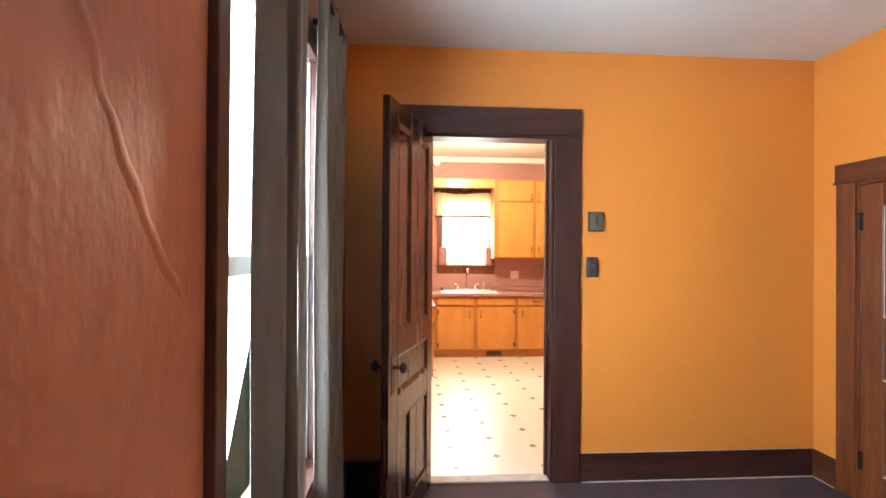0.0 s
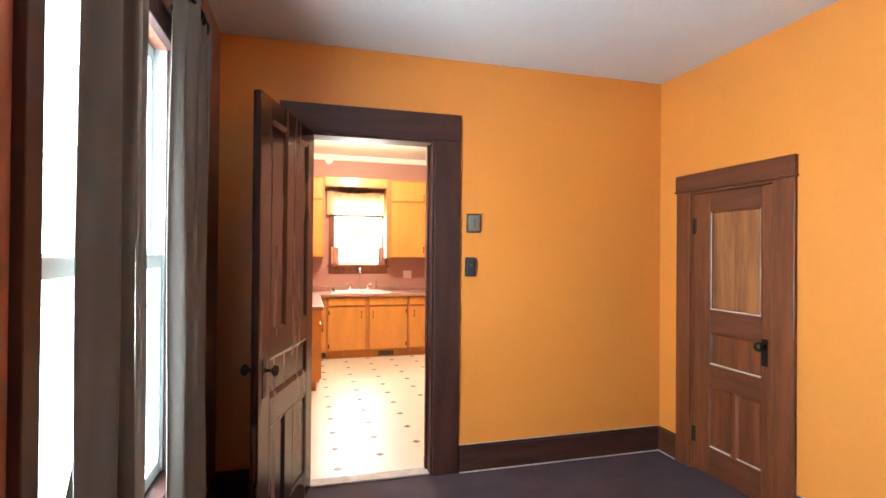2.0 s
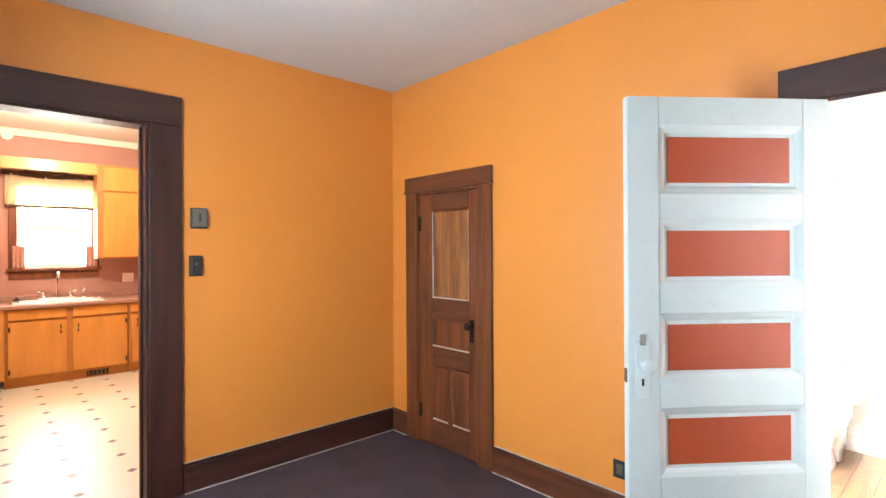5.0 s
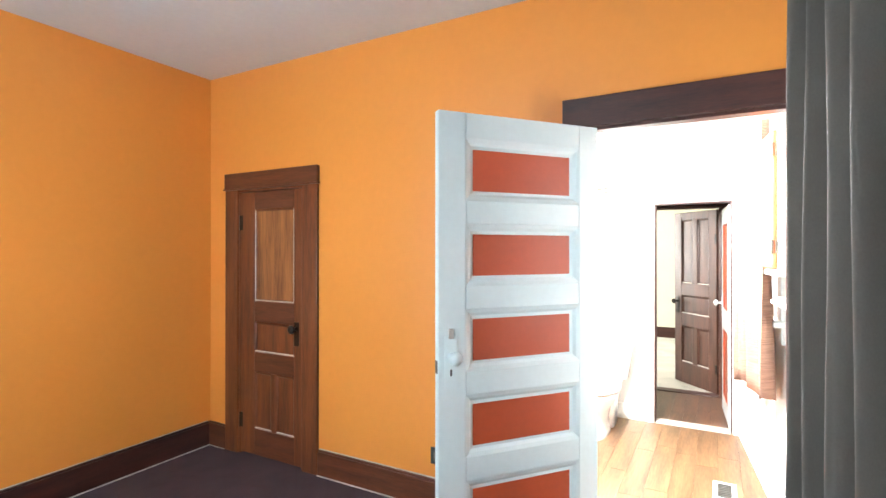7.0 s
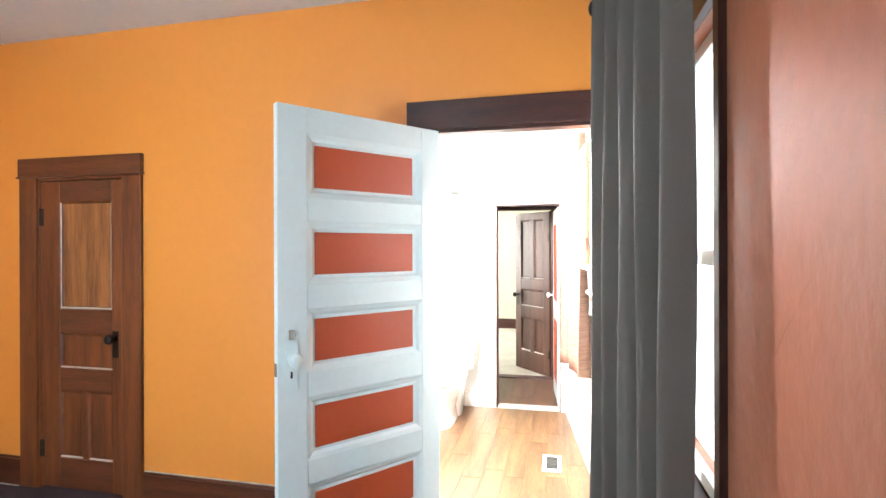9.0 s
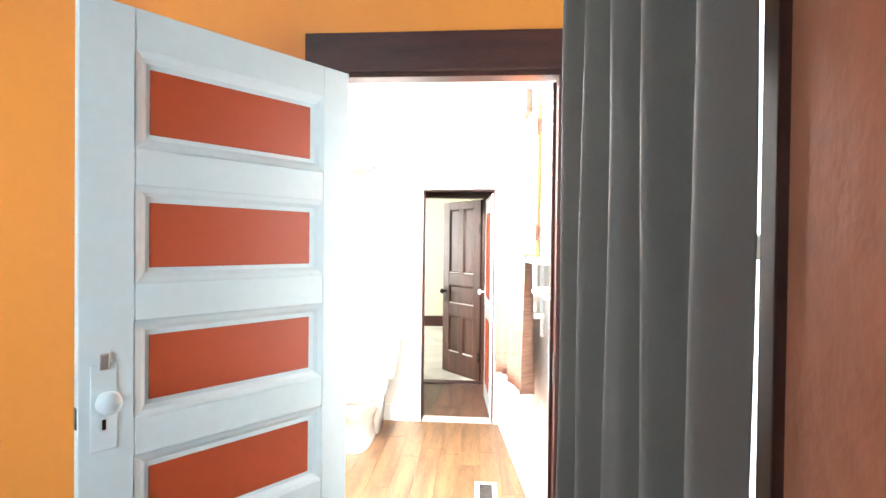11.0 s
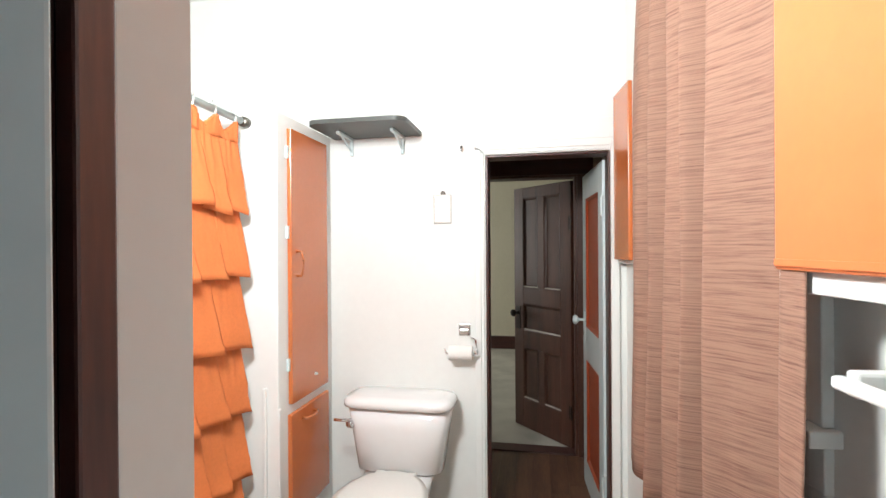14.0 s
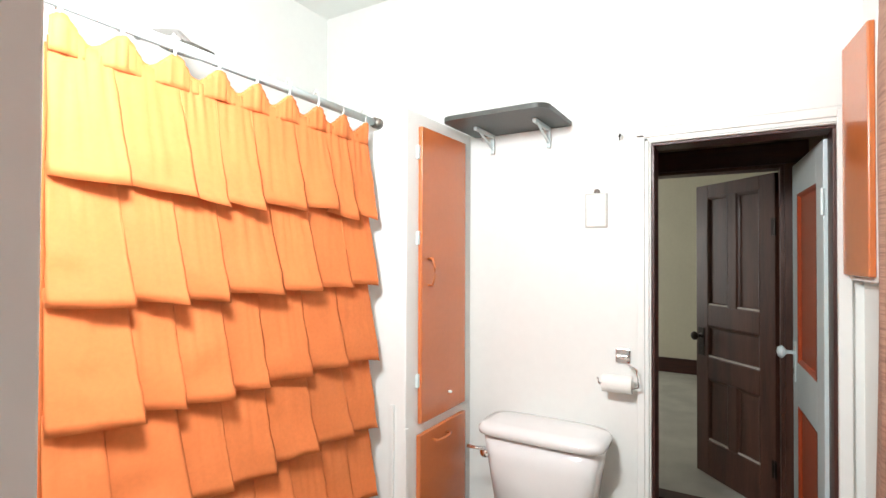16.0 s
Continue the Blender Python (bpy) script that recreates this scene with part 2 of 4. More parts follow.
def tube(points, radius, n=10):
    """A round bar through the points."""
    bm = bmesh.new()
    pts = [Vector(p) for p in points]
    rings = []
    for i, p in enumerate(pts):
        d = (pts[min(i + 1, len(pts) - 1)] - pts[max(i - 1, 0)]).normalized()
        q = d.to_track_quat("Z", "Y").to_matrix()
        rings.append([bm.verts.new(p + q @ Vector((radius * math.cos(2 * math.pi * k / n), radius * math.sin(2 * math.pi * k / n), 0))) for k in range(n)])
    for a, b in zip(rings, rings[1:]):
        for k in range(n):
            bm.faces.new((a[k], a[(k + 1) % n], b[(k + 1) % n], b[k]))
    bm.faces.new(rings[0])
    bm.faces.new(rings[-1])
    return bm


def wall(name, axis, p0, p1, a0, a1, z0, z1, material, holes=(), label="", m=None):
    """A wall between the planes p0 and p1 of the axis, from a0 to a1 along it, with holes (a0, a1, z0, z1) cut through."""
    ca = sorted({a0, a1, *[h[0] for h in holes], *[h[1] for h in holes]})
    cz = sorted({z0, z1, *[h[2] for h in holes], *[h[3] for h in holes]})
    ca = [c for c in ca if a0 <= c <= a1]
    cz = [c for c in cz if z0 <= c <= z1]

    def solid(i, k):
        if not (0 <= i < len(ca) - 1 and 0 <= k < len(cz) - 1):
            return False
        u, w = (ca[i] + ca[i + 1]) / 2, (cz[k] + cz[k + 1]) / 2
        return not any(h[0] < u < h[1] and h[2] < w < h[3] for h in holes)
    bm = bmesh.new()
    cache = {}

    def v(s, i, k):
        key = (s, i, k)
        if key not in cache:
            p = (p0, p1)[s]
            cache[key] = bm.verts.new((p, ca[i], cz[k]) if axis == "x" else (ca[i], p, cz[k]))
        return cache[key]
    for i in range(len(ca) - 1):
        for k in range(len(cz) - 1):
            if not solid(i, k):
                continue
            for s in (0, 1):
                bm.faces.new((v(s, i, k), v(s, i + 1, k), v(s, i + 1, k + 1), v(s, i, k + 1)))
            if not solid(i - 1, k):
                bm.faces.new((v(0, i, k), v(1, i, k), v(1, i, k + 1), v(0, i, k + 1)))
            if not solid(i + 1, k):
                bm.faces.new((v(0, i + 1, k), v(1, i + 1, k), v(1, i + 1, k + 1), v(0, i + 1, k + 1)))
            if not solid(i, k - 1):
                bm.faces.new((v(0, i, k), v(1, i, k), v(1, i + 1, k), v(0, i + 1, k)))
            if not solid(i, k + 1):
                bm.faces.new((v(0, i, k + 1), v(1, i, k + 1), v(1, i + 1, k + 1), v(0, i + 1, k + 1)))
    ob = new(name, mesh_of(name, bm, material))
    if m is not None:
        ob.matrix_basis = m
    return tagged(ob, label, "wall", kind="structure")


def slab(name, x0, x1, y0, y1, z0, z1, material, label, category):
    return tagged(new(name, mesh_of(name, block(x0, x1, y0, y1, z0, z1, 0), material)), label, category, kind="structure")


def ring(x0, x1, z0, z1, d, y0, y1):
    """A sloped moulding round a panel: outer rectangle at depth y0, inner one, d further in, at y1."""
    bm = bmesh.new()
    o = [bm.verts.new(p) for p in ((x0, y0, z0), (x1, y0, z0), (x1, y0, z1), (x0, y0, z1))]
    q = y0 + (y1 - y0) * 0.35
    c = [bm.verts.new(p) for p in ((x0 + d * .55, q, z0 + d * .55), (x1 - d * .55, q, z0 + d * .55), (x1 - d * .55, q, z1 - d * .55), (x0 + d * .55, q, z1 - d * .55))]
    i = [bm.verts.new(p) for p in ((x0 + d, y1, z0 + d), (x1 - d, y1, z0 + d), (x1 - d, y1, z1 - d), (x0 + d, y1, z1 - d))]
    for a, b in ((o, c), (c, i)):
        for k in range(4):
            bm.faces.new((a[k], a[(k + 1) % 4], b[(k + 1) % 4], b[k]))
    return bm


def knob_set(door, x, z, t, metal, plate_metal, plate=(0.05, 0.17), ball=0.027, drop=0.035):
    for side in (-1, 1):
        y = side * t / 2
        pl = part("knob_plate", block(x - plate[0] / 2, x + plate[0] / 2, min(y, y + side * 0.004), max(y, y + side * 0.004), z - plate[1] / 2 - drop, z + plate[1] / 2 - drop, 0.0015), plate_metal, door)
        part("keyhole", block(x - 0.004, x + 0.004, min(y, y + side * 0.0055), max(y, y + side * 0.0055), z - drop - 0.055, z - drop - 0.03, 0.001), IRON, pl)
        prof = [(0.016, 0.0), (0.016, 0.004), (0.008, 0.008), (0.008, 0.03), (ball * 0.6, 0.036), (ball, 0.046), (ball, 0.052), (ball * 0.75, 0.062), (ball * 0.2, 0.066)]
        part("knob", turned(lathe(prof), pose(x, y, z, -90 * side)), metal, door, smooth=True)


def panel_door(name, label, m, w, h, t, rows, frame_mat, rail_mat, panel_mats, mould, recess=0.012, mould_mat=None, lower_mould=None, start=0.0):
    """A framed door hinged at x = 0; rows from the bottom: (z0, z1, ((x0, x1), ...))."""
    d = thing(name, label, "door", m, kind="structure")
    xs = [x for r in rows for p in r[2] for x in p]
    xl, xr = min(xs), max(xs)
    part("stile", block(start, xl, -t / 2, t / 2, 0.012, h), frame_mat, d)
    part("stile", block(xr, w, -t / 2, t / 2, 0.012, h), frame_mat, d)
    z = 0.012
    for k, (z0, z1, ps) in enumerate(rows):
        part("rail", block(xl, xr, -t / 2, t / 2, z, z0), rail_mat, d)
        z = z1
        for (a0, a1), (b0, b1) in zip(ps, ps[1:]):
            part("muntin", block(a1, b0, -t / 2, t / 2, z0, z1), frame_mat, d)
        for x0, x1 in ps:
            pn = part("panel", block(x0, x1, -t / 2 + recess, t / 2 - recess, z0, z1, 0), panel_mats[k % len(panel_mats)], d)
            for side in (-1, 1):
                part("moulding", ring(x0, x1, z0, z1, mould, side * (t / 2 + 0.001), side * (t / 2 - recess + 0.001)), mould_mat or frame_mat, pn)
                if lower_mould:
                    y = side * (t / 2 - recess * 0.5)
                    part("worn_edge", block(x0 + 0.004, x1 - 0.004, y - 0.005, y + 0.005, z0 + 0.002, z0 + mould * 0.8, 0.002), lower_mould, pn)
    part("rail", block(xl, xr, -t / 2, t / 2, z, h), rail_mat, d)
    return d


def hinge(door, z, y, x=0.0, metal=None, hgt=0.09):
    hb = part("hinge", turned(lathe([(0.006, 0), (0.006, hgt)], 10), pose(x, y, z)), metal or IRON, door)
    part("hinge_leaf", block(x, x + 0.024, y - 0.003 if y > 0 else y + 0.001, y - 0.001 if y > 0 else y + 0.003, z, z + hgt, 0), metal or IRON, hb)


def casing(name, label, axis, face, out, a0, a1, top, wide, deep, material, head_mat, head=None, over=0.0, sides=(1, 1), group=""):
    """Boards round a door opening, laid on the wall face; out is +1 or -1, the way they stand proud."""
    f = thing(name, label, "door frame", kind="structure", group=group)

    def board(n, u0, u1, z0, z1, d, mt):
        p0, p1 = sorted((face, face + out * d))
        part(n, block(p0, p1, u0, u1, z0, z1, 0.004) if axis == "x" else block(u0, u1, p0, p1, z0, z1, 0.004), mt, f)
    if sides[0]:
        board("side_board", a0 - wide, a0, 0.0, top, deep, material)
    if sides[1]:
        board("side_board", a1, a1 + wide, 0.0, top, deep, material)
    hh = head or wide
    board("head_board", a0 - (wide + over) * sides[0], a1 + (wide + over) * sides[1], top, top + hh, deep + 0.006, head_mat)
    return f


def lining(parent, axis, p0, p1, a0, a1, top, material, t=0.016, head=True):
    """Jamb boards inside an opening."""
    def board(n, u0, u1, z0, z1):
        part(n, block(p0, p1, u0, u1, z0, z1, 0.002) if axis == "x" else block(u0, u1, p0, p1, z0, z1, 0.002), material, parent)
    board("jamb", a0, a0 + t, 0.0, top - t)
    board("jamb", a1 - t, a1, 0.0, top - t)
    if head:
        board("head_jamb", a0, a1, top - t, top)


def drape(p0, p1, z0, z1, folds, amp, seed, cols=120, rows=26, hem=0.0, taper=1.0, top_amp=0.5, flare=0.0, jag=None, th=0.003):
    """A hanging cloth between two plan points with folds that deepen downwards."""
    rnd = random.Random(seed)
    ph = [rnd.uniform(0, 6.28) for _ in range(6)]
    a, b = Vector(p0), Vector(p1)
    d = (b - a).normalized()
    nrm = Vector((-d.y, d.x))
    length = (b - a).length
    bm = bmesh.new()
    grid = []
    for j in range(rows + 1):
        v = j / rows
        row = []
        for i in range(cols + 1):
            u = i / cols
            k = top_amp + (1 - top_amp) * v ** 0.7
            wob = u * folds + 0.25 * math.sin(u * 5 + ph[0]) + 0.10 * math.sin(v * 2.2 + ph[1] + u * 3)
            s = math.sin(2 * math.pi * wob)
            off = amp * k * (math.copysign(abs(s) ** 0.95, s)) + amp * 0.3 * math.sin(2 * math.pi * wob * 2.3 + ph[2]) * v + 0.004 * math.sin(9 * v + 13 * u + ph[3])
            off += flare * v * v
            uu = 0.5 + (u - 0.5) * (taper + (1 - taper) * v)
            sag = hem * math.sin(2 * math.pi * u * 1.3 + ph[4]) + (jag(u) if jag else 0.0)
            zt = z1 + (z0 + sag - z1) * v
            p = a + d * (uu * length) + nrm * off
            row.append(bm.verts.new((p.x, p.y, zt)))
        grid.append(row)
    front = [(grid[j][i], grid[j][i + 1], grid[j + 1][i + 1], grid[j + 1][i]) for j in range(rows) for i in range(cols)]
    for f in front:
        bm.faces.new(f)
    return bm


def cloth(name, bm, material, parent, label="", th=0.003):
    ob = part(name, bm, material, parent, label, True)
    s = ob.modifiers.new("thickness", "SOLIDIFY")
    s.thickness, s.offset = th, 0
    return ob

# ---- structure ----
CE = 2.605
slab("ground", -40, 60, -40, 60, -0.50, -0.12, GROUND, "grassy ground outside the house", "ground")
slab("floor_living", 1.80, 4.92, -0.60, 3.295, -0.10, 0.0, CARPET, "dark plum cut-pile carpet", "carpet")
slab("floor_kitchen", 1.90, 4.95, 3.295, 7.50, -0.10, 0.0, VINYL, "cream sheet vinyl floor with small diamonds", "floor")
slab("ceiling_living", 1.80, 4.92, -0.60, 3.355, CE, CE + 0.1, CEILING, "off-white plaster ceiling, slightly uneven", "ceiling")
slab("ceiling_kitchen", 1.90, 4.95, 3.355, 7.50, 2.74, 2.84, KCEIL, "warm white kitchen ceiling", "ceiling")
slab("ceiling_bath", 4.92, 6.90, -0.60, 2.25, 2.61, 2.71, BATH_WHITE, "white bathroom ceiling", "ceiling")
# west and south walls wear the orange darkened for shade
wall("wall_west", "x", 1.80, 1.945, -0.60, 3.235, 0, CE, SHADED_ORANGE, [(1.262, 2.15, 0.62, 2.08)], "rough plaster wall in satin orange paint, its shade in the colour")
wall("wall_south", "y", -0.60, -0.46, 1.945, 4.86, 0, CE, SHADED_ORANGE, [(4.06, 4.72, 0.62, 2.08)], "rough plaster wall in satin orange paint, its shade in the colour")
wall("wall_north", "y", 3.235, 3.355, 1.80, 4.86, 0, 2.74, ORANGE, [(2.43, 3.19, -1, 2.085)], "bright orange painted wall with kitchen doorway")
wall("wall_east", "x", 4.86, 4.98, -0.60, 3.355, 0, CE, ORANGE, [(-0.214, 0.59, -1, 1.945), (2.33, 2.925, -1, 1.795)], "bright orange painted wall with two doorways")
wall("wall_closet_back", "x", 5.00, 5.05, 2.25, 3.355, 0, CE, HALL_WALL, (), "plain closet wall")
wall("wall_bath_west", "x", 4.98, 5.00, -0.60, 2.12, 0, 2.61, BATH_WHITE, [(-0.214, 0.59, -1, 1.945)], "white painted bathroom wall")
wall("wall_bath_north", "y", 2.12, 2.25, 4.98, 6.95, 0, 2.61, BATH_WHITE, (), "white painted bathroom wall behind the tub")
wall("wall_bath_east", "x", 6.846, 6.95, -0.60, 2.12, 0, 2.61, BATH_WHITE, [(-0.05, 0.492, -1, 1.757)], "white painted wall with a low doorway")
S = pose(4.985, -0.313, 0, 0, 0, 6.05)
wall("wall_bath_south", "y", -0.15, 0.0, 0.02, 1.872, 0, 2.61, BATH_WHITE, [(0.66, 1.36, 1.02, 2.2)], "white painted window wall", S)
wall("wall_kitchen_north", "y", 7.34, 7.48, 1.90, 4.95, 0, 2.74, MAUVE, [(2.80, 3.48, 1.20, 2.10)], "mauve painted kitchen wall")
wall("wall_kitchen_west", "x", 1.90, 2.00, 3.355, 7.34, 0, 2.74, MAUVE, (), "mauve painted kitchen wall")
wall("wall_kitchen_east", "x", 4.85, 4.95, 3.355, 7.34, 0, 2.74, MAUVE, (), "mauve painted kitchen wall")
# hall and far room
slab("floor_far_room", 7.86, 11.3, -1.6, 3.3, -0.10, 0.004, PALE_CARPET, "pale worn carpet with flattened tracks", "carpet")
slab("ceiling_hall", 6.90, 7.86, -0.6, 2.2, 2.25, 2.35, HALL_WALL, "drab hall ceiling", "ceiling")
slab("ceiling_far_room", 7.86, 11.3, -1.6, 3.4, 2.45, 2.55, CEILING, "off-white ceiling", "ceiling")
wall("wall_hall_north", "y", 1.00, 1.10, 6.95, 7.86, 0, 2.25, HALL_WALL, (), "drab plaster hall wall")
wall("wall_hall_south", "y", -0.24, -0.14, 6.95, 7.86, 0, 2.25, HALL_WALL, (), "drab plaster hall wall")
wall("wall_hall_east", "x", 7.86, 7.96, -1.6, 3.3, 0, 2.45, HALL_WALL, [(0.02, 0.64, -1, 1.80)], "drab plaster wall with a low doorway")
wall("wall_far_east", "x", 11.16, 11.3, -1.6, 3.3, 0, 2.45, CREAM_WALL, (), "cream painted wall")
wall("wall_far_south", "y", -1.7, -1.6, 7.96, 11.3, 0, 2.45, CREAM_WALL, (), "cream painted wall")
wall("wall_far_north", "y", 3.2, 3.3, 7.96, 11.16, 0, 2.45, CREAM_WALL, [(9.15, 10.25, 0.75, 2.05)], "cream painted wall with a window")


def board_run(name, label, pieces, material, category="baseboard"):
    t = thing(name, label, category, kind="structure")
    for n, x0, x1, y0, y1, z0, z1, mt in pieces:
        part(n, block(x0, x1, y0, y1, z0, z1, 0.004), mt or material, t)
    return t


def plaster_seam(name, pts, normal, wide, proud, material, parent):
    """A soft raised line of plaster along a wall, tapered at both ends."""
    bm = bmesh.new()
    nv = Vector(normal)
    ps = [Vector(q) for q in pts]
    fine = []
    for a, b in zip(ps, ps[1:]):
        fine += [a.lerp(b, k / 8) for k in range(8)]
    fine.append(ps[-1])
    grid = []
    for i, q in enumerate(fine):
        d = (fine[min(i + 1, len(fine) - 1)] - fine[max(i - 1, 0)]).normalized()
        side = d.cross(nv)
        f = min(1.0, 5 * i / len(fine), 5 * (1 - i / (len(fine) - 1))) * (0.8 + 0.5 * noise.noise(q * 9))
        q = q + side * 0.012 * noise.noise(q * 14)
        grid.append([bm.verts.new(q + side * wide * e * (0.4 + 0.6 * f) + nv * (proud * f * h - 0.001)) for e, h in ((-1, 0), (-0.45, 0.55), (-0.1, 1), (0.25, 0.8), (0.6, 0.3), (1, 0))])
    for a, b in zip(grid, grid[1:]):
        for k in range(5):
            bm.faces.new((a[k], a[k + 1], b[k + 1], b[k]))
    return part(name, bm, material, parent, smooth=True)


west, south = bpy.data.objects["wall_west"], bpy.data.objects["wall_south"]
plaster_seam("plaster_ridge", [(1.945, 0.86 + 0.03 * k + 0.0035 * k * k, 1.64 - 0.065 * k) for k in range(-5, 7)], (1, 0, 0), 0.022, 0.006, SHADED_ORANGE, west)
plaster_seam("plaster_crack", [(3.54 + 0.045 * k, -0.46, 1.36 - 0.05 * k) for k in range(6)], (0, 1, 0), 0.005, 0.003, SHADED_ORANGE, south)
BH = 0.155
board_run("baseboard_north", "wide dark-stained wooden baseboard", [
    ("board", 3.36, 4.838, 3.213, 3.235, 0.0, BH, None), ("cap", 3.36, 4.838, 3.219, 3.235, BH, BH + 0.012, None),
    ("board", 1.967, 2.27, 3.213, 3.235, 0.0, BH, None),
    ("paint_line", 3.36, 4.838, 3.230, 3.235, BH + 0.012, BH + 0.017, WORN_EDGE), ("floor_gap", 3.36, 4.838, 3.206, 3.212, 0.0, 0.008, WORN_EDGE)], DARK_WOOD_H)
board_run("baseboard_east", "wide dark-stained wooden baseboard", [
    ("board", 4.838, 4.86, 3.05, 3.235, 0.0, BH, None), ("cap", 4.844, 4.86, 3.05, 3.235, BH, BH + 0.012, None),
    ("board", 4.838, 4.86, 0.69, 2.20, 0.0, BH - 0.01, None), ("cap", 4.844, 4.86, 0.69, 2.20, BH - 0.01, BH + 0.002, None),
    ("paint_line", 4.855, 4.86, 0.69, 2.20, BH + 0.002, BH + 0.008, WORN_EDGE),
    ("floor_gap", 4.830, 4.837, 0.69, 2.20, 0.0, 0.008, WORN_EDGE), ("floor_gap", 4.830, 4.837, 3.05, 3.2, 0.0, 0.008, WORN_EDGE)], RED_WOOD_H)
board_run("baseboard_west", "wide dark-stained wooden baseboard", [("board", 1.945, 1.967, -0.46, 3.235, 0, BH, None)], DARK_WOOD_H)
board_run("baseboard_south", "wide dark-stained wooden baseboard", [("board", 1.967, 4.838, -0.46, -0.438, 0, BH, None)], DARK_WOOD_H)
board_run("baseboard_far_room", "dark brown wooden baseboard", [("board", 11.138, 11.16, -1.6, 3.2, 0.004, 0.17, None)], DARK_WOOD_H)
bb = thing("baseboard_bath", "white painted wooden baseboard", "baseboard", S, kind="structure")
part("board", block(0.03, 1.87, 0.0, 0.018, 0, 0.13, 0.004), BATH_WHITE, bb)
part("shoe", block(0.03, 1.87, 0.018, 0.030, 0, 0.02, 0.004), BATH_WHITE, bb)
bb = thing("baseboard_bath_east", "white painted wooden baseboard", "baseboard", kind="structure")
part("board", block(6.828, 6.846, 0.57, 1.24, 0, 0.13, 0.004), BATH_WHITE, bb)
ct = thing("crown_trim", "white crown moulding round the kitchen", "moulding", kind="structure")
part("crown", block(2.0, 4.85, 7.30, 7.34, 2.66, 2.74, 0.012), KCEIL, ct)
part("crown", block(2.0, 2.04, 3.36, 7.30, 2.66, 2.74, 0.012), KCEIL, ct)

# door frames
f = casing("door_frame_kitchen", "dark-stained wooden door casing with a plain head board", "y", 3.235, -1, 2.43, 3.19, 2.085, 0.165, 0.022, DARK_WOOD, DARK_WOOD_H, 0.165)
lining(f, "y", 3.225, 3.365, 2.43, 3.19, 2.085, DARK_WOOD)
part("stop", block(2.446, 2.459, 3.30, 3.335, 0, 2.07), DARK_WOOD, f)
part("stop", block(3.161, 3.174, 3.30, 3.335, 0, 2.07), DARK_WOOD, f)
part("threshold", block(2.446, 3.174, 3.24, 3.33, 0, 0.012, 0.004), WORN_EDGE, f, "worn pale threshold strip")
part("strike_plate", block(3.170, 3.175, 3.245, 3.275, 0.86, 0.95, 0.001), BRASSY, f)
f = casing("door_frame_closet", "red-brown varnished door casing", "x", 4.86, -1, 2.33, 2.925, 1.795, 0.125, 0.022, RED_WOOD, RED_WOOD_H, 0.115, 0.004)
lining(f, "x", 4.85, 4.98, 2.33, 2.925, 1.795, RED_WOOD)
part("cap", block(4.826, 4.86, 2.196, 3.059, 1.795, 1.806, 0.003), RED_WOOD_H, f)
f = casing("door_frame_bath", "dark-stained wooden door casing", "x", 4.86, -1, -0.214, 0.59, 1.945, 0.073, 0.022, DARK_WOOD, DARK_WOOD_H, 0.135, 0.020)
lining(f, "x", 4.85, 4.915, -0.214, 0.59, 1.945, DARK_WOOD)
part("stop", block(4.864, 4.898, 0.556, 0.574, 0, 1.929), DARK_WOOD, f)
part("white_jamb", block(4.9155, 5.003, 0.575, 0.59, 0, 1.93, 0.002), BATH_WHITE, f, "white painted jamb")
part("white_jamb", block(4.9155, 5.005, -0.214, -0.199, 0, 1.93, 0.002), BATH_WHITE, f, "white painted jamb")
part("white_head", block(4.9155, 5.005, -0.214, 0.59, 1.930, 1.945, 0.002), BATH_WHITE, f, "white painted head jamb")
part("stop", block(4.897, 4.914, -0.198, -0.186, 0, 1.92), DARK_WOOD, f)
part("strike_plate", block(4.855, 4.885, -0.1985, -0.195, 0.87, 0.97, 0.001), BRASSY, f)
part("threshold", block(4.86, 4.98, -0.198, 0.574, 0, 0.012, 0.004), DARK_WOOD_H, f)
f = casing("door_frame_bath_inner", "white painted door casing", "x", 5.00, 1, -0.214, 0.60, 1.945, 0.09, 0.010, BATH_WHITE, BATH_WHITE)
f = thing("door_frame_hall", "white fluted door casing", "door frame", kind="structure")
for k, (w0, d0) in enumerate(((0.006, 0.020), (0.020, 0.014), (0.030, 0.022))):
    y0 = 0.492 + (0, 0.008, 0.022)[k]
    part("side_strip", block(6.846 - d0, 6.846, y0, y0 + w0 * 0.9, 0, 1.765 + k * 0.012, 0.002), BATH_WHITE, f)
    part("head_strip", block(6.846 - d0, 6.846, -0.05, y0 + w0 * 0.9, 1.757 + (0, 0.008, 0.022)[k], 1.757 + (0, 0.008, 0.022)[k] + w0 * 0.9, 0.002), BATH_WHITE, f)
part("side_strip", block(6.826, 6.846, -0.085, -0.05, 0, 1.80, 0.003), BATH_WHITE, f)
lining(f, "x", 6.84, 6.95, -0.05, 0.492, 1.757, DARK_WOOD, 0.010)
part("threshold", block(6.83, 6.95, -0.04, 0.482, 0, 0.014, 0.005), WORN_EDGE, f, "worn pale threshold strip")
tr = thing("door_head_trim", "white flat head board above the low doorway", "trim", kind="structure")
part("rail", block(6.841, 6.846, -0.09, 0.60, 1.815, 1.905, 0.002), BATH_WHITE, tr)
f = casing("door_frame_far_room", "brown stained door casing", "x", 7.86, -1, 0.02, 0.64, 1.80, 0.10, 0.022, BROWN_DOOR, DARK_WOOD_H, 0.11)
lining(f, "x", 7.85, 7.97, 0.02, 0.64, 1.80, BROWN_DOOR)
part("threshold", block(7.85, 7.97, 0.036, 0.624, 0, 0.014, 0.004), DARK_WOOD_H, f)


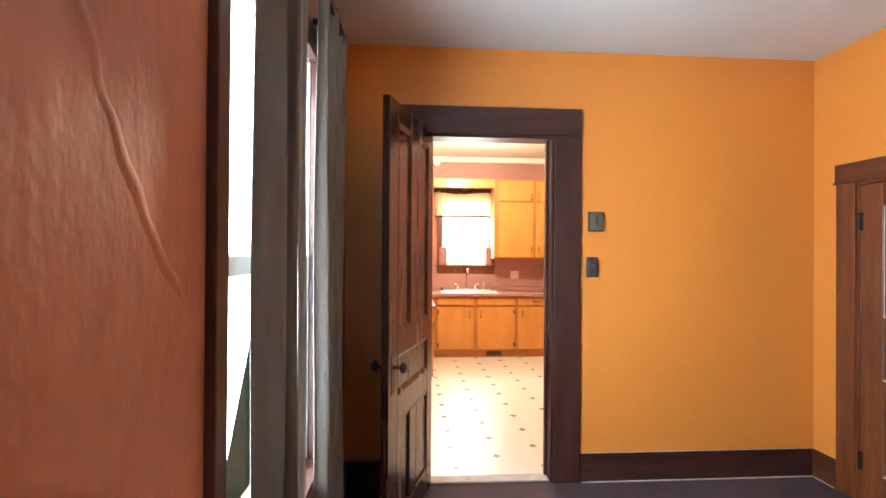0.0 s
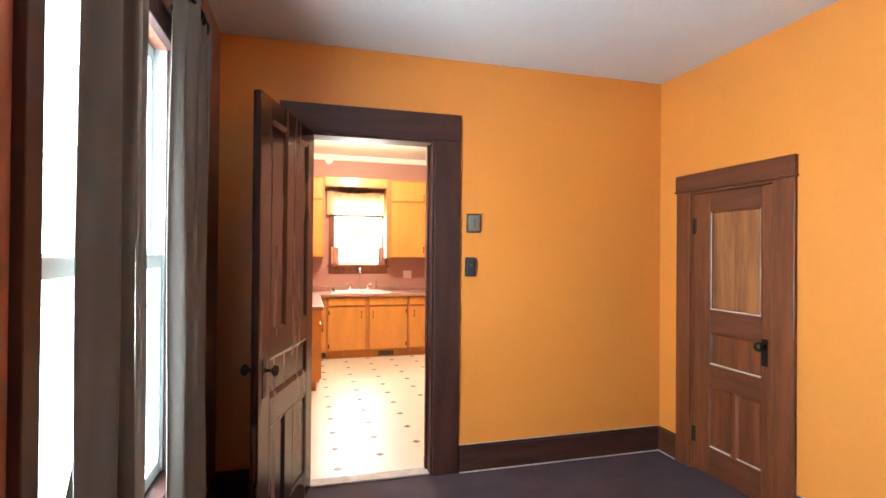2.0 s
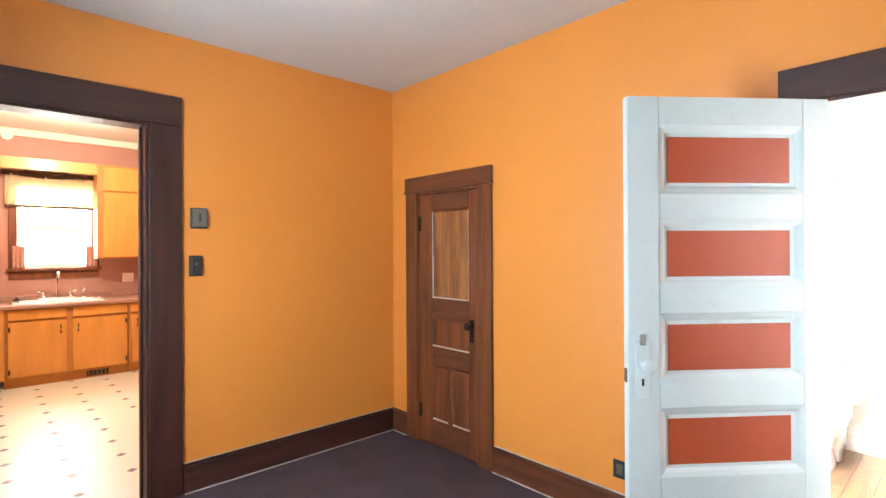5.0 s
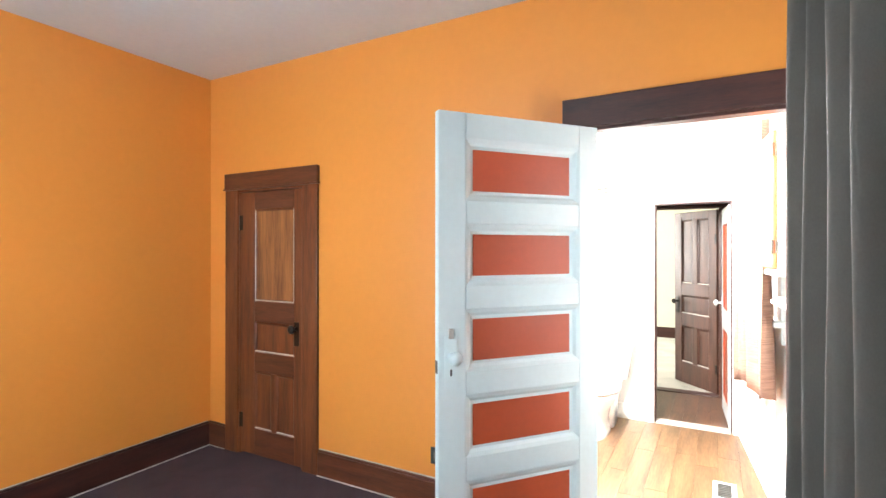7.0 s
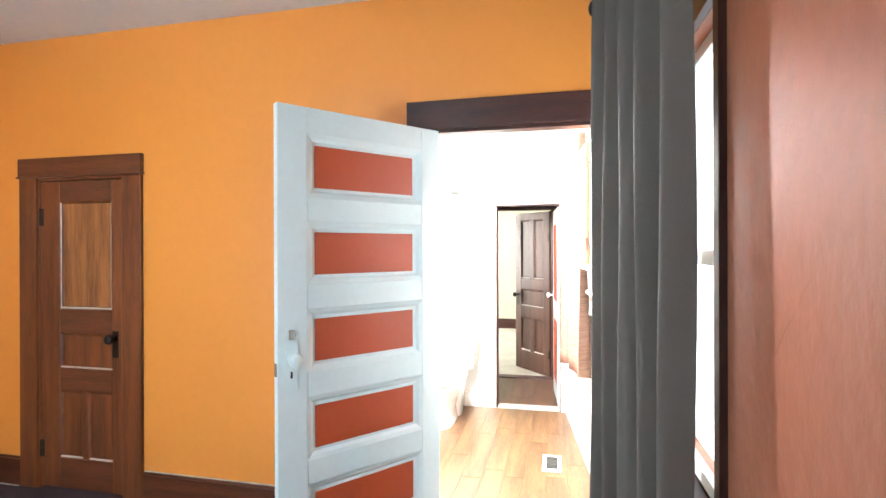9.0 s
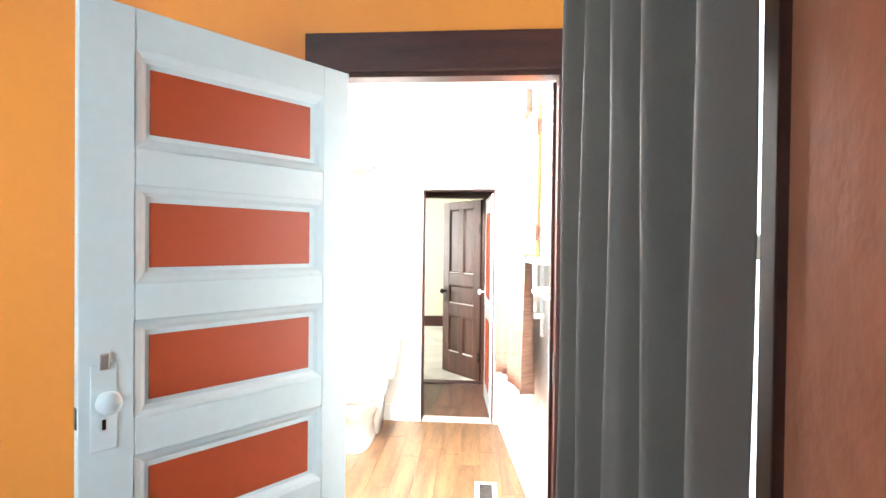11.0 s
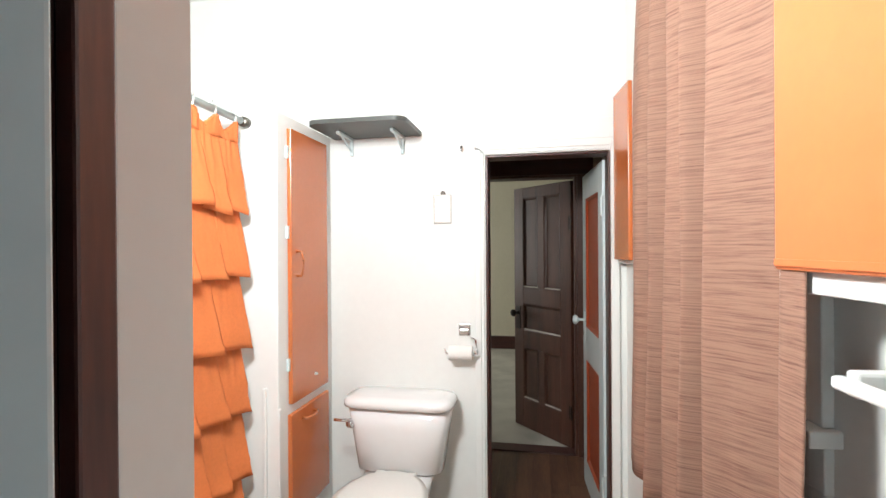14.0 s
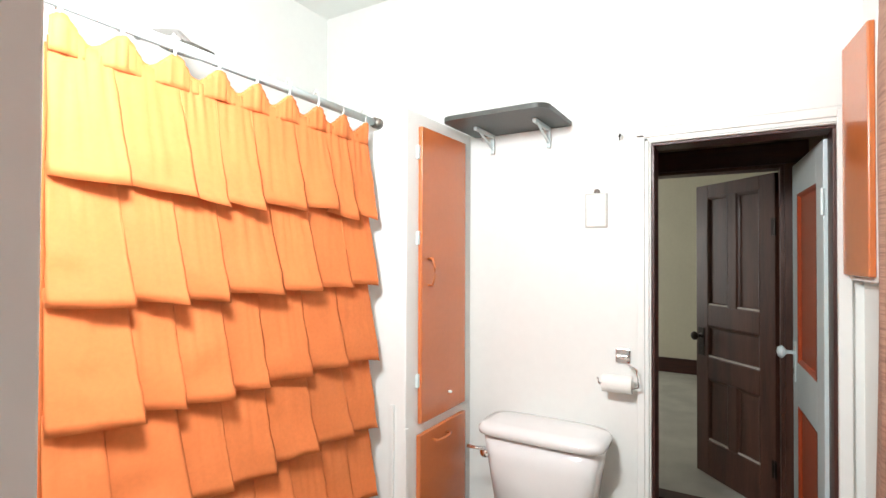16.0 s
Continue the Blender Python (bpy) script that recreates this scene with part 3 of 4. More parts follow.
# windows
def window(name, label, axis, p0, p1, a0, a1, z0, z1, face, out, material, sash_mat, m=None, wide=0.09, cased=True):
    """A double-hung window in a wall between p0 and p1; casing on the room's face."""
    w = thing(name, label, "window", m, kind="structure")

    def bar(n, q0, q1, u0, u1, w0, w1, mt, par=w, bev=0.003):
        q0, q1 = sorted((q0, q1))
        return part(n, block(q0, q1, u0, u1, w0, w1, bev) if axis == "x" else block(u0, u1, q0, q1, w0, w1, bev), mt, par)
    if cased:
        bar("casing_side", face, face + out * 0.022, a0 - wide, a0, z0, z1, material)
        bar("casing_side", face, face + out * 0.022, a1, a1 + wide, z0, z1, material)
        bar("casing_head", face, face + out * 0.028, a0 - wide, a1 + wide, z1, z1 + wide + 0.03, material)
        bar("window_sill", face - out * 0.02, face + out * 0.055, a0 - wide - 0.02, a1 + wide + 0.02, z0 - 0.03, z0, material)
        bar("apron", face, face + out * 0.018, a0 - wide, a1 + wide, z0 - 0.12, z0 - 0.03, material)
    mid, zm = (p0 + p1) / 2, (z0 + z1) / 2
    bar("reveal", p0, p1, a0 - 0.001, a0 + 0.006, z0, z1, sash_mat)
    bar("reveal", p0, p1, a1 - 0.006, a1 + 0.001, z0, z1, sash_mat)
    for k, (b0, b1) in enumerate(((z0, zm + 0.02), (zm - 0.02, z1))):
        c = mid + out * (0.018 if k == 0 else -0.018)
        fr = bar("window_frame", c - 0.016, c + 0.016, a0 + 0.006, a0 + 0.03, b0, b1, sash_mat)
        bar("stile", c - 0.016, c + 0.016, a1 - 0.03, a1 - 0.006, b0, b1, sash_mat, fr)
        bar("rail", c - 0.016, c + 0.016, a0 + 0.03, a1 - 0.03, b0, b0 + 0.045, sash_mat, fr)
        bar("rail", c - 0.016, c + 0.016, a0 + 0.03, a1 - 0.03, b1 - 0.045, b1, sash_mat, fr)
        g = bar("pane", c - 0.002, c + 0.002, a0 + 0.03, a1 - 0.03, b0 + 0.045, b1 - 0.045, GLASS, fr, 0)
        g.visible_shadow = False
    return w


window("window_1", "tall double-hung window in a dark wooden casing", "x", 1.865, 1.945, 1.262, 2.15, 0.62, 2.08, 1.945, 1, DARK_WOOD, WHITE_GLOSS, None, 0.06)
window("window_2", "tall double-hung window in a dark wooden casing", "y", -0.54, -0.46, 4.06, 4.72, 0.62, 2.08, -0.46, 1, DARK_WOOD, WHITE_GLOSS, None, 0.05)
window("window_3", "white bathroom window behind a curtain", "y", -0.15, 0.0, 0.66, 1.36, 1.02, 2.2, 0.0, 1, BATH_WHITE, WHITE_GLOSS, S, 0.08)
window("window_4", "kitchen window above the sink in a brown casing", "y", 7.34, 7.48, 2.80, 3.48, 1.20, 2.10, 7.34, -1, RED_WOOD, WHITE_GLOSS, None, 0.07)
window("window_5", "double-hung window of the far room", "y", 3.2, 3.3, 9.15, 10.25, 0.75, 2.05, 3.2, -1, DARK_WOOD, WHITE_GLOSS)

# doors
hx, hy, fx, fy = 2.440, 3.225, 2.212, 2.49
d = panel_door("door_1", "open glossy mahogany five-panel door", pose(hx, hy, 0, 0, 0, math.degrees(math.atan2(fy - hy, fx - hx))), 0.772, 2.078, 0.036,
               [(0.14, 0.590, ((0.10, 0.325), (0.44, 0.645))), (0.715, 0.900, ((0.10, 0.645),)), (1.013, 1.985, ((0.10, 0.325), (0.44, 0.645)))],
               MAHOGANY, MAHOGANY, [MAHOGANY], 0.022, 0.010)
knob_set(d, 0.71, 0.86, 0.036, IRON, IRON)
for z in (0.25, 1.70):
    hinge(d, z, -0.02)
PW = ((0.135, 0.295), (0.335, 0.50))
d = panel_door("door_2", "closed low red-brown varnished panel door", pose(4.872, 2.912, 0, 0, 0, -90), 0.565, 1.775, 0.034,
               [(0.185, 0.57, PW), (0.70, 0.905, ((0.135, 0.50),)), (1.04, 1.66, ((0.135, 0.50),))], RED_WOOD, RED_WOOD_H, [RED_WOOD, RED_WOOD, LIGHT_PANEL], 0.016, 0.012, None, WORN_EDGE)
for x in (0.137, 0.49):
    part("worn_edge", block(x, x + 0.009, -0.0150, -0.006, 1.05, 1.65, 0.001), WORN_EDGE, d)
part("board_seam", block(0.3165, 0.3185, -0.0056, -0.0045, 1.06, 1.645, 0), RED_WOOD_H, d)
knob_set(d, 0.525, 0.885, 0.034, IRON, IRON, (0.04, 0.15))
for z in (0.18, 1.52):
    hinge(d, z, -0.02, 0.0, IRON, 0.10)
hx, hy, fx, fy = 4.838, 0.525, 4.235, 1.010
d = panel_door("door_3", "open white five-panel door with terracotta painted panels", pose(hx, hy, 0, 0, 0, math.degrees(math.atan2(fy - hy, fx - hx))), 0.780, 1.930, 0.036,
               [(0.218 + k * 0.341, 0.463 + k * 0.341, ((0.114, 0.662),)) for k in range(5)], WHITE_GLOSS, WHITE_GLOSS, [WHITE_GLOSS], 0.026, 0.0145, start=0.014)
for k in range(5):
    z = 0.218 + k * 0.341
    for y in (-1, 1):
        part("painted_field", block(0.114 + 0.043, 0.662 - 0.036, min(y * 0.003, y * 0.0055), max(y * 0.003, y * 0.0055), z + 0.038, z + 0.205, 0.001), TERRACOTTA, d, "terracotta painted field")
knob_set(d, 0.728, 0.965, 0.036, WHITE_GLOSS, WHITE_GLOSS, (0.055, 0.21), 0.028, 0.02)
part("latch", block(0.7795, 0.783, -0.010, 0.010, 0.90, 0.95, 0.001), BRASSY, d)
part("plate_cap", block(0.717, 0.739, -0.027, -0.018, 1.035, 1.075, 0.004), NICKEL, d, "bare metal top of the lock plate")
part("plate_cap", block(0.717, 0.739, 0.018, 0.027, 1.035, 1.075, 0.004), NICKEL, d, "bare metal top of the lock plate")
for z in (0.2, 1.6):
    hinge(d, z, -0.02, 0.006, WHITE_GLOSS)
d = panel_door("door_4", "open white door with terracotta panels", pose(6.945, -0.045, 0, 0, 0, 4.0), 0.575, 1.735, 0.034,
               [(0.16, 0.72, ((0.11, 0.465),)), (0.90, 1.60, ((0.11, 0.465),))], WHITE_GLOSS, WHITE_GLOSS, [TERRACOTTA], 0.016, 0.012, TERRACOTTA)
knob_set(d, 0.53, 0.93, 0.034, WHITE_GLOSS, WHITE_GLOSS, (0.045, 0.17))
for z in (0.2, 1.48):
    hinge(d, z, 0.02, 0.0, WHITE_GLOSS)
hx, hy, fx, fy = 7.955, 0.040, 8.39, 0.43
d = panel_door("door_5", "half-open dark brown five-panel door", pose(hx, hy, 0, 0, 0, math.degrees(math.atan2(fy - hy, fx - hx))), 0.585, 1.775, 0.034,
               [(0.225, 0.60, ((0.10, 0.26), (0.325, 0.485))), (0.728, 0.92, ((0.10, 0.485),)), (1.04, 1.70, ((0.10, 0.26), (0.325, 0.485)))],
               BROWN_DOOR, BROWN_DOOR, [BROWN_DOOR], 0.018, 0.012, None, WORN_EDGE)
knob_set(d, 0.54, 0.85, 0.034, IRON, IRON)
for z in (0.2, 1.45):
    hinge(d, z, 0.02, 0.0, IRON)


# ---- living room things ----
def rod_and_rings(t, a, b, ring_list, finial=True):
    part("rod", tube([a, b], 0.009), IRON, t)
    for e in (a, b):
        if finial:
            part("finial", turned(lathe([(0.004, -0.03), (0.014, -0.022), (0.020, 0), (0.014, 0.022), (0.004, 0.03)], 12), pose(*e)), IRON, t, smooth=True)


cu = thing("window_curtain", "heavy grey blackout curtains pulled aside, hanging from a dark rod", "curtain")
rod_and_rings(cu, (2.03, 1.10, 2.255), (2.03, 2.34, 2.255), ())
part("bracket", block(1.945, 2.03, 2.18, 2.192, 2.24, 2.26), IRON, cu)
part("bracket", block(1.945, 2.03, 1.20, 1.212, 2.24, 2.26), IRON, cu)
cloth("panel", drape((1.986, 1.365), (2.040, 1.485), 0.03, 2.30, 1.7, 0.014, 3, top_amp=0.7, hem=0.005), GREY_CLOTH, cu)
cloth("lining_strip", drape((2.042, 1.485), (2.054, 1.515), 0.03, 2.30, 0.6, 0.008, 5, cols=20, top_amp=0.8), LINING, cu, "pale thermal lining turned outwards")
cloth("panel", drape((2.018, 1.95), (2.035, 2.36), 0.03, 2.28, 3.6, 0.024, 8, top_amp=0.6, hem=0.005), GREY_CLOTH, cu)
for y in (2.16, 2.21, 2.26, 2.31):
    part("ring", turned(lathe([(0.018, -0.003), (0.021, 0), (0.018, 0.003)], 16), pose(2.03, y, 2.248, 90)), IRON, cu)
cu = thing("window_curtain", "heavy grey blackout curtain gathered beside the doorway", "curtain")
rod_and_rings(cu, (3.90, -0.35, 2.295), (4.53, -0.155, 2.295), ())
part("bracket", block(4.48, 4.492, -0.46, -0.166, 2.27, 2.29), IRON, cu)
cloth("panel", drape((3.925, -0.345), (4.47, -0.155), 0.03, 2.36, 4.6, 0.052, 12, cols=200, top_amp=0.75, hem=0.004), GREY_CLOTH, cu)


def wall_box(name, label, category, x0, x1, z0, z1, deep, body_mat, face_mat, inset=0.008):
    t = thing(name, label, category)
    part("case", block(x0, x1, 3.235 - deep, 3.235, z0, z1, 0.006), body_mat, t)
    part("cover", block(x0 + inset, x1 - inset, 3.235 - deep - 0.005, 3.235 - deep + 0.004, z0 + inset, z1 - inset, 0.003), face_mat, t)
    return t


t = wall_box("thermostat", "small taupe wall thermostat with a dark back plate", "thermostat", 3.400, 3.492, 1.513, 1.632, 0.026, BLACK_PLASTIC, TAUPE_PLASTIC)
part("dial", block(3.44, 3.452, 3.200, 3.206, 1.55, 1.60, 0.001), BLACK_PLASTIC, t)
t = wall_box("wall_remote", "small dark grey remote in its wall holder", "remote control", 3.392, 3.462, 1.235, 1.356, 0.022, BLACK_PLASTIC, BLACK_PLASTIC, 0.012)
part("button", block(3.420, 3.434, 3.205, 3.210, 1.30, 1.315, 0.002), TAUPE_PLASTIC, t)
t = thing("wall_outlet", "dark outlet low on the wall", "outlet")
part("plate", block(4.853, 4.860, 1.335, 1.405, 0.235, 0.325, 0.002), BLACK_PLASTIC, t)
part("socket", block(4.850, 4.854, 1.355, 1.385, 0.255, 0.305, 0.001), TAUPE_PLASTIC, t)


# ---- kitchen things ----
def pull(parent, p, length=0.10, upright=True, metal=None, proud=0.026, n=(0, -1, 0)):
    a = Vector((0, 0, 1)) if upright else Vector((1, 0, 0))
    if abs(n[0]) > 0.5 and not upright:
        a = Vector((0, 1, 0))
    q, nn = Vector(p), Vector(n)
    pts = [q - a * length / 2, q - a * length / 2 + nn * proud * 0.7, q - a * length * 0.2 + nn * proud, q + a * length * 0.2 + nn * proud, q + a * length / 2 + nn * proud * 0.7, q + a * length / 2]
    return part("handle", tube(pts, 0.0055, 8), metal or IRON, parent, smooth=True)


FY = 6.76


def base_unit(x0, x1, doors, drawers, pulls):
    t = thing("base_cabinet", "honey varnished plywood base cabinet under a mauve worktop", "cabinet", group="kitchen base cabinets")
    part("body", block(x0, x1, FY + 0.02, 7.335, 0.09, 0.80, 0.002), HONEY_EDGE, t)
    part("kick", block(x0, x1, FY + 0.05, 7.30, 0.0, 0.09, 0.0), HONEY_EDGE, t)
    for (a, b), px in zip(doors, pulls):
        dd = part("door", block(a, b, FY, FY + 0.02, 0.11, 0.665, 0.004), HONEY, t)
        pull(dd, (px, FY, 0.57), 0.085)
        hxs = a + 0.012 if px > (a + b) / 2 else b - 0.012
        for z in (0.17, 0.60):
            part("hinge", block(hxs - 0.008, hxs + 0.008, FY - 0.004, FY, z - 0.025, z + 0.025, 0.001), IRON, dd)
    for a, b, hp in drawers:
        dd = part("drawer_front", block(a, b, FY, FY + 0.02, 0.69, 0.79, 0.004), HONEY, t)
        if hp:
            pull(dd, ((a + b) / 2, FY, 0.74), 0.10, False)
    return t


base_unit(2.68, 3.745, ((2.705, 3.180), (3.235, 3.735)), ((2.705, 3.180, 0), (3.235, 3.735, 0)), (3.13, 3.28))
base_unit(3.75, 4.845, ((3.775, 4.26), (4.31, 4.80)), ((3.775, 4.26, 1), (4.31, 4.80, 1)), (3.83, 4.36))
t = thing("peninsula_cabinet", "honey plywood base cabinet along the side wall", "cabinet", group="kitchen base cabinets")
part("body", block(2.005, 2.56, 5.30, FY, 0.09, 0.80, 0.003), HONEY, t)
part("kick", block(2.005, 2.53, 5.33, FY, 0, 0.09, 0), HONEY_EDGE, t)
for k, y in enumerate((5.33, 5.80, 6.27)):
    dd = part("door", block(2.56, 2.58, y, y + 0.44, 0.11, 0.665, 0.004), HONEY, t)
    pull(dd, (2.58, y + 0.38, 0.57), 0.085, True, None, 0.026, (1, 0, 0))
    part("drawer_front", block(2.56, 2.58, y, y + 0.44, 0.69, 0.79, 0.004), HONEY, t)
part("corner_filler", block(2.581, 2.679, FY + 0.004, FY + 0.06, 0.09, 0.80, 0.002), HONEY, t)
t = thing("worktop", "mauve laminate kitchen worktop with a low upstand", "worktop")
part("top", block(2.005, 4.845, FY - 0.03, 7.335, 0.802, 0.842, 0.008), LAMINATE, t)
part("side_top", block(2.005, 2.60, 5.27, FY - 0.032, 0.802, 0.842, 0.008), LAMINATE, t)
part("upstand", block(2.005, 4.845, 7.318, 7.336, 0.843, 0.90, 0.004), LAMINATE, t)
t = thing("sink", "white enamel drop-in kitchen sink", "sink")
bm = bmesh.new()
for x0, x1, y0, y1 in ((2.74, 3.52, 6.80, 6.86), (2.74, 3.52, 7.14, 7.26), (2.74, 2.81, 6.86, 7.14), (3.45, 3.52, 6.86, 7.14)):
    box(bm, x0, x1, y0, y1, 0.842, 0.858, 0.005)
part("rim", bm, PORCELAIN, t)
bm = bmesh.new()
box(bm, 2.81, 3.45, 6.86, 7.14, 0.843, 0.848)
part("basin", bm, PORCELAIN, t)
fa = thing("faucet", "chrome kitchen faucet with two lever handles", "faucet")
part("base", block(2.98, 3.30, 7.17, 7.22, 0.858, 0.875, 0.006), CHROME, fa)
part("spout", tube([(3.14, 7.195, 0.875), (3.14, 7.195, 1.10), (3.14, 7.17, 1.14), (3.14, 7.10, 1.15), (3.14, 7.03, 1.10)], 0.012), CHROME, fa, smooth=True)
for x in (3.02, 3.26):
    h = part("valve", turned(lathe([(0.022, 0), (0.022, 0.03), (0.012, 0.06)], 16), pose(x, 7.195, 0.875)), CHROME, fa, smooth=True)
    part("lever", tube([(x, 7.195, 0.93), (x + (0.06 if x > 3.1 else -0.06), 7.18, 0.95)], 0.008), CHROME, h, smooth=True)
sp = thing("sprayer", "chrome side sprayer beside the faucet", "faucet")
part("body", turned(lathe([(0.020, 0), (0.014, 0.02), (0.012, 0.08), (0.018, 0.10), (0.012, 0.12)], 14), pose(3.38, 7.195, 0.858)), CHROME, sp, smooth=True)
sk = thing("sink_stopper", "small black rubber stopper on the sink edge", "stopper")
part("disc", turned(lathe([(0.03, 0), (0.03, 0.012), (0.012, 0.018), (0.012, 0.035)], 16), pose(2.79, 7.20, 0.858)), BLACK_PLASTIC, sk, smooth=True)


def wall_unit(x0, x1, splits, z_mid=2.075):
    t = thing("wall_cabinet", "honey varnished plywood wall cabinet with upper doors", "cabinet", group="kitchen wall cabinets")
    part("body", block(x0, x1, 7.02, 7.335, 1.30, 2.385, 0.003), HONEY_EDGE, t)
    for k, (a, b) in enumerate(splits):
        px = b - 0.03 if k % 2 == 0 else a + 0.03
        for z0, z1, pz in ((1.32, z_mid - 0.01, 1.42), (z_mid + 0.015, 2.36, 2.14)):
            dd = part("door", block(a, b, 7.0, 7.02, z0, z1, 0.004), HONEY, t)
            pull(dd, (px, 7.0, pz), 0.085)
    return t


wall_unit(3.49, 4.60, ((3.555, 4.035), (4.075, 4.56)))
wall_unit(2.005, 2.66, ((2.03, 2.32), (2.36, 2.63)))
t = thing("valance_board", "honey plywood board bridging the cabinets above the window", "valance board")
part("board", block(2.66, 3.49, 7.00, 7.02, 2.26, 2.385, 0.003), HONEY, t)
cv = thing("kitchen_valance", "cream sheer valance with a dark ruffled heading", "curtain")
cloth("skirt", drape((2.70, 7.29), (3.55, 7.29), 1.89, 2.24, 9, 0.012, 21, rows=10), SHEER, cv)
cloth("heading", drape((2.66, 7.275), (3.57, 7.275), 2.215, 2.275, 12, 0.014, 22, rows=4, hem=0.012), TRIMCLOTH, cv, "dark ruffled heading")
cloth("hem_band", drape((2.70, 7.283), (3.55, 7.283), 1.875, 1.90, 9, 0.012, 21, rows=3), TRIMCLOTH, cv)
part("swag", tube([(2.86, 7.25, 2.30), (2.98, 7.24, 2.32), (3.12, 7.24, 2.255), (3.26, 7.24, 2.31), (3.40, 7.25, 2.32)], 0.022), TRIMCLOTH, cv, smooth=True)
for nm, x0, x1 in (("tier", 2.76, 2.87), ("tier", 3.42, 3.53)):
    cloth(nm, drape((x0, 7.30), (x1, 7.30), 1.20, 1.45, 2, 0.010, int(x0 * 10), cols=24, rows=8), MAUVE, cv, "mauve side tier of the curtain")
t = thing("wall_outlet", "cream outlet plate above the worktop", "outlet")
part("plate", block(3.79, 3.91, 7.332, 7.340, 1.01, 1.12, 0.002), WHITE_PLASTIC, t)
for x in (3.825, 3.875):
    part("socket", block(x - 0.014, x + 0.014, 7.328, 7.333, 1.03, 1.10, 0.002), KCEIL, t)
t = thing("ceiling_light", "lit frosted glass dome light", "ceiling light")
part("base", turned(lathe([(0.16, 0.0), (0.16, 0.03)], 24), pose(3.09, 5.72, 2.71)), CHROME, t)
part("dome", turned(lathe([(0.02, -0.10), (0.08, -0.085), (0.13, -0.05), (0.15, 0.0)], 24), pose(3.09, 5.72, 2.71)), GLOBE, t, smooth=True).visible_shadow = False
t = thing("smoke_detector", "white round detector on the kitchen wall", "smoke detector")
part("body", turned(lathe([(0.055, 0), (0.055, 0.02), (0.045, 0.035)], 20), pose(2.72, 7.34, 2.66, 90)), WHITE_PLASTIC, t, smooth=True)
t = thing("floor_vent", "small dark vent in the cabinet kick board", "vent")
part("grille", block(3.36, 3.56, FY + 0.040, FY + 0.049, 0.02, 0.075, 0.002), IRON, t)
for k in range(5):
    part("slat", block(3.37 + k * 0.038, 3.39 + k * 0.038, FY + 0.036, FY + 0.041, 0.025, 0.07, 0), BRASSY, t)

# ---- bathroom things ----
t = thing("toilet", "white porcelain toilet with the lid down", "toilet", Matrix.Diagonal((1, 1, 0.925, 1)))


def loft(sections, n=28):
    """A skin over rounded outlines (cx, cy, rx, ry, z, squareness)."""
    bm = bmesh.new()
    rings = []
    for cx, cy, rx, ry, z, e in sections:
        r = []
        for i in range(n):
            a = 2 * math.pi * i / n
            c, s = math.cos(a), math.sin(a)
            r.append(bm.verts.new((cx + rx * math.copysign(abs(c) ** e, c), cy + ry * math.copysign(abs(s) ** e, s), z)))
        rings.append(r)
    for a, b in zip(rings, rings[1:]):
        for i in range(n):
            bm.faces.new((a[i], a[(i + 1) % n], b[(i + 1) % n], b[i]))
    bm.faces.new(rings[0])
    bm.faces.new(rings[-1])
    return bm


TY = 0.862
part("tank", loft([(6.735, TY, 0.075, 0.17, 0.385, 0.5), (6.73, TY, 0.09, 0.19, 0.40, 0.45), (6.725, TY, 0.10, 0.215, 0.60, 0.4), (6.722, TY, 0.105, 0.228, 0.70, 0.4)], 40), PORCELAIN, t, smooth=True)
part("tank_lid", loft([(6.72, TY, 0.105, 0.228, 0.70, 0.4), (6.718, TY, 0.118, 0.243, 0.704, 0.4), (6.718, TY, 0.120, 0.245, 0.725, 0.4), (6.718, TY, 0.112, 0.236, 0.742, 0.45), (6.718, TY, 0.08, 0.20, 0.750, 0.5)], 40), PORCELAIN, t, smooth=True)
lv = part("flush_lever", tube([(6.612, 1.062, 0.648), (6.600, 1.062, 0.648), (6.594, 1.09, 0.649), (6.590, 1.125, 0.651)], 0.007), CHROME, t, smooth=True)
part("lever_boss", turned(lathe([(0.018, 0), (0.018, 0.008), (0.010, 0.014)], 16), pose(6.618, 1.062, 0.625, 0, -90)), CHROME, lv, smooth=True)
part("bowl", loft([(6.42, TY, 0.22, 0.10, 0.0, 0.7), (6.42, TY, 0.21, 0.095, 0.03, 0.7), (6.44, TY, 0.17, 0.085, 0.12, 0.8), (6.43, TY, 0.19, 0.11, 0.22, 0.9), (6.40, TY, 0.235, 0.165, 0.32, 1.0), (6.40, TY, 0.245, 0.178, 0.375, 1.0)], 36), PORCELAIN, t, smooth=True)
part("pedestal", loft([(6.66, TY, 0.14, 0.11, 0.0, 0.5), (6.68, TY, 0.13, 0.12, 0.25, 0.5), (6.70, TY, 0.12, 0.15, 0.385, 0.5)], 28), PORCELAIN, t, smooth=True)
part("seat", loft([(6.395, TY, 0.25, 0.183, 0.377, 1.0), (6.395, TY, 0.255, 0.187, 0.385, 1.0), (6.395, TY, 0.25, 0.183, 0.396, 1.0)], 36), WHITE_PLASTIC, t, smooth=True)
part("lid", loft([(6.395, TY, 0.248, 0.182, 0.398, 1.0), (6.395, TY, 0.252, 0.185, 0.408, 1.0), (6.40, TY, 0.22, 0.155, 0.420, 1.0)], 36), WHITE_PLASTIC, t, smooth=True)
for y in (TY - 0.07, TY + 0.07):
    part("hinge", block(6.600, 6.64, y - 0.02, y + 0.02, 0.377, 0.412, 0.006), WHITE_PLASTIC, t)

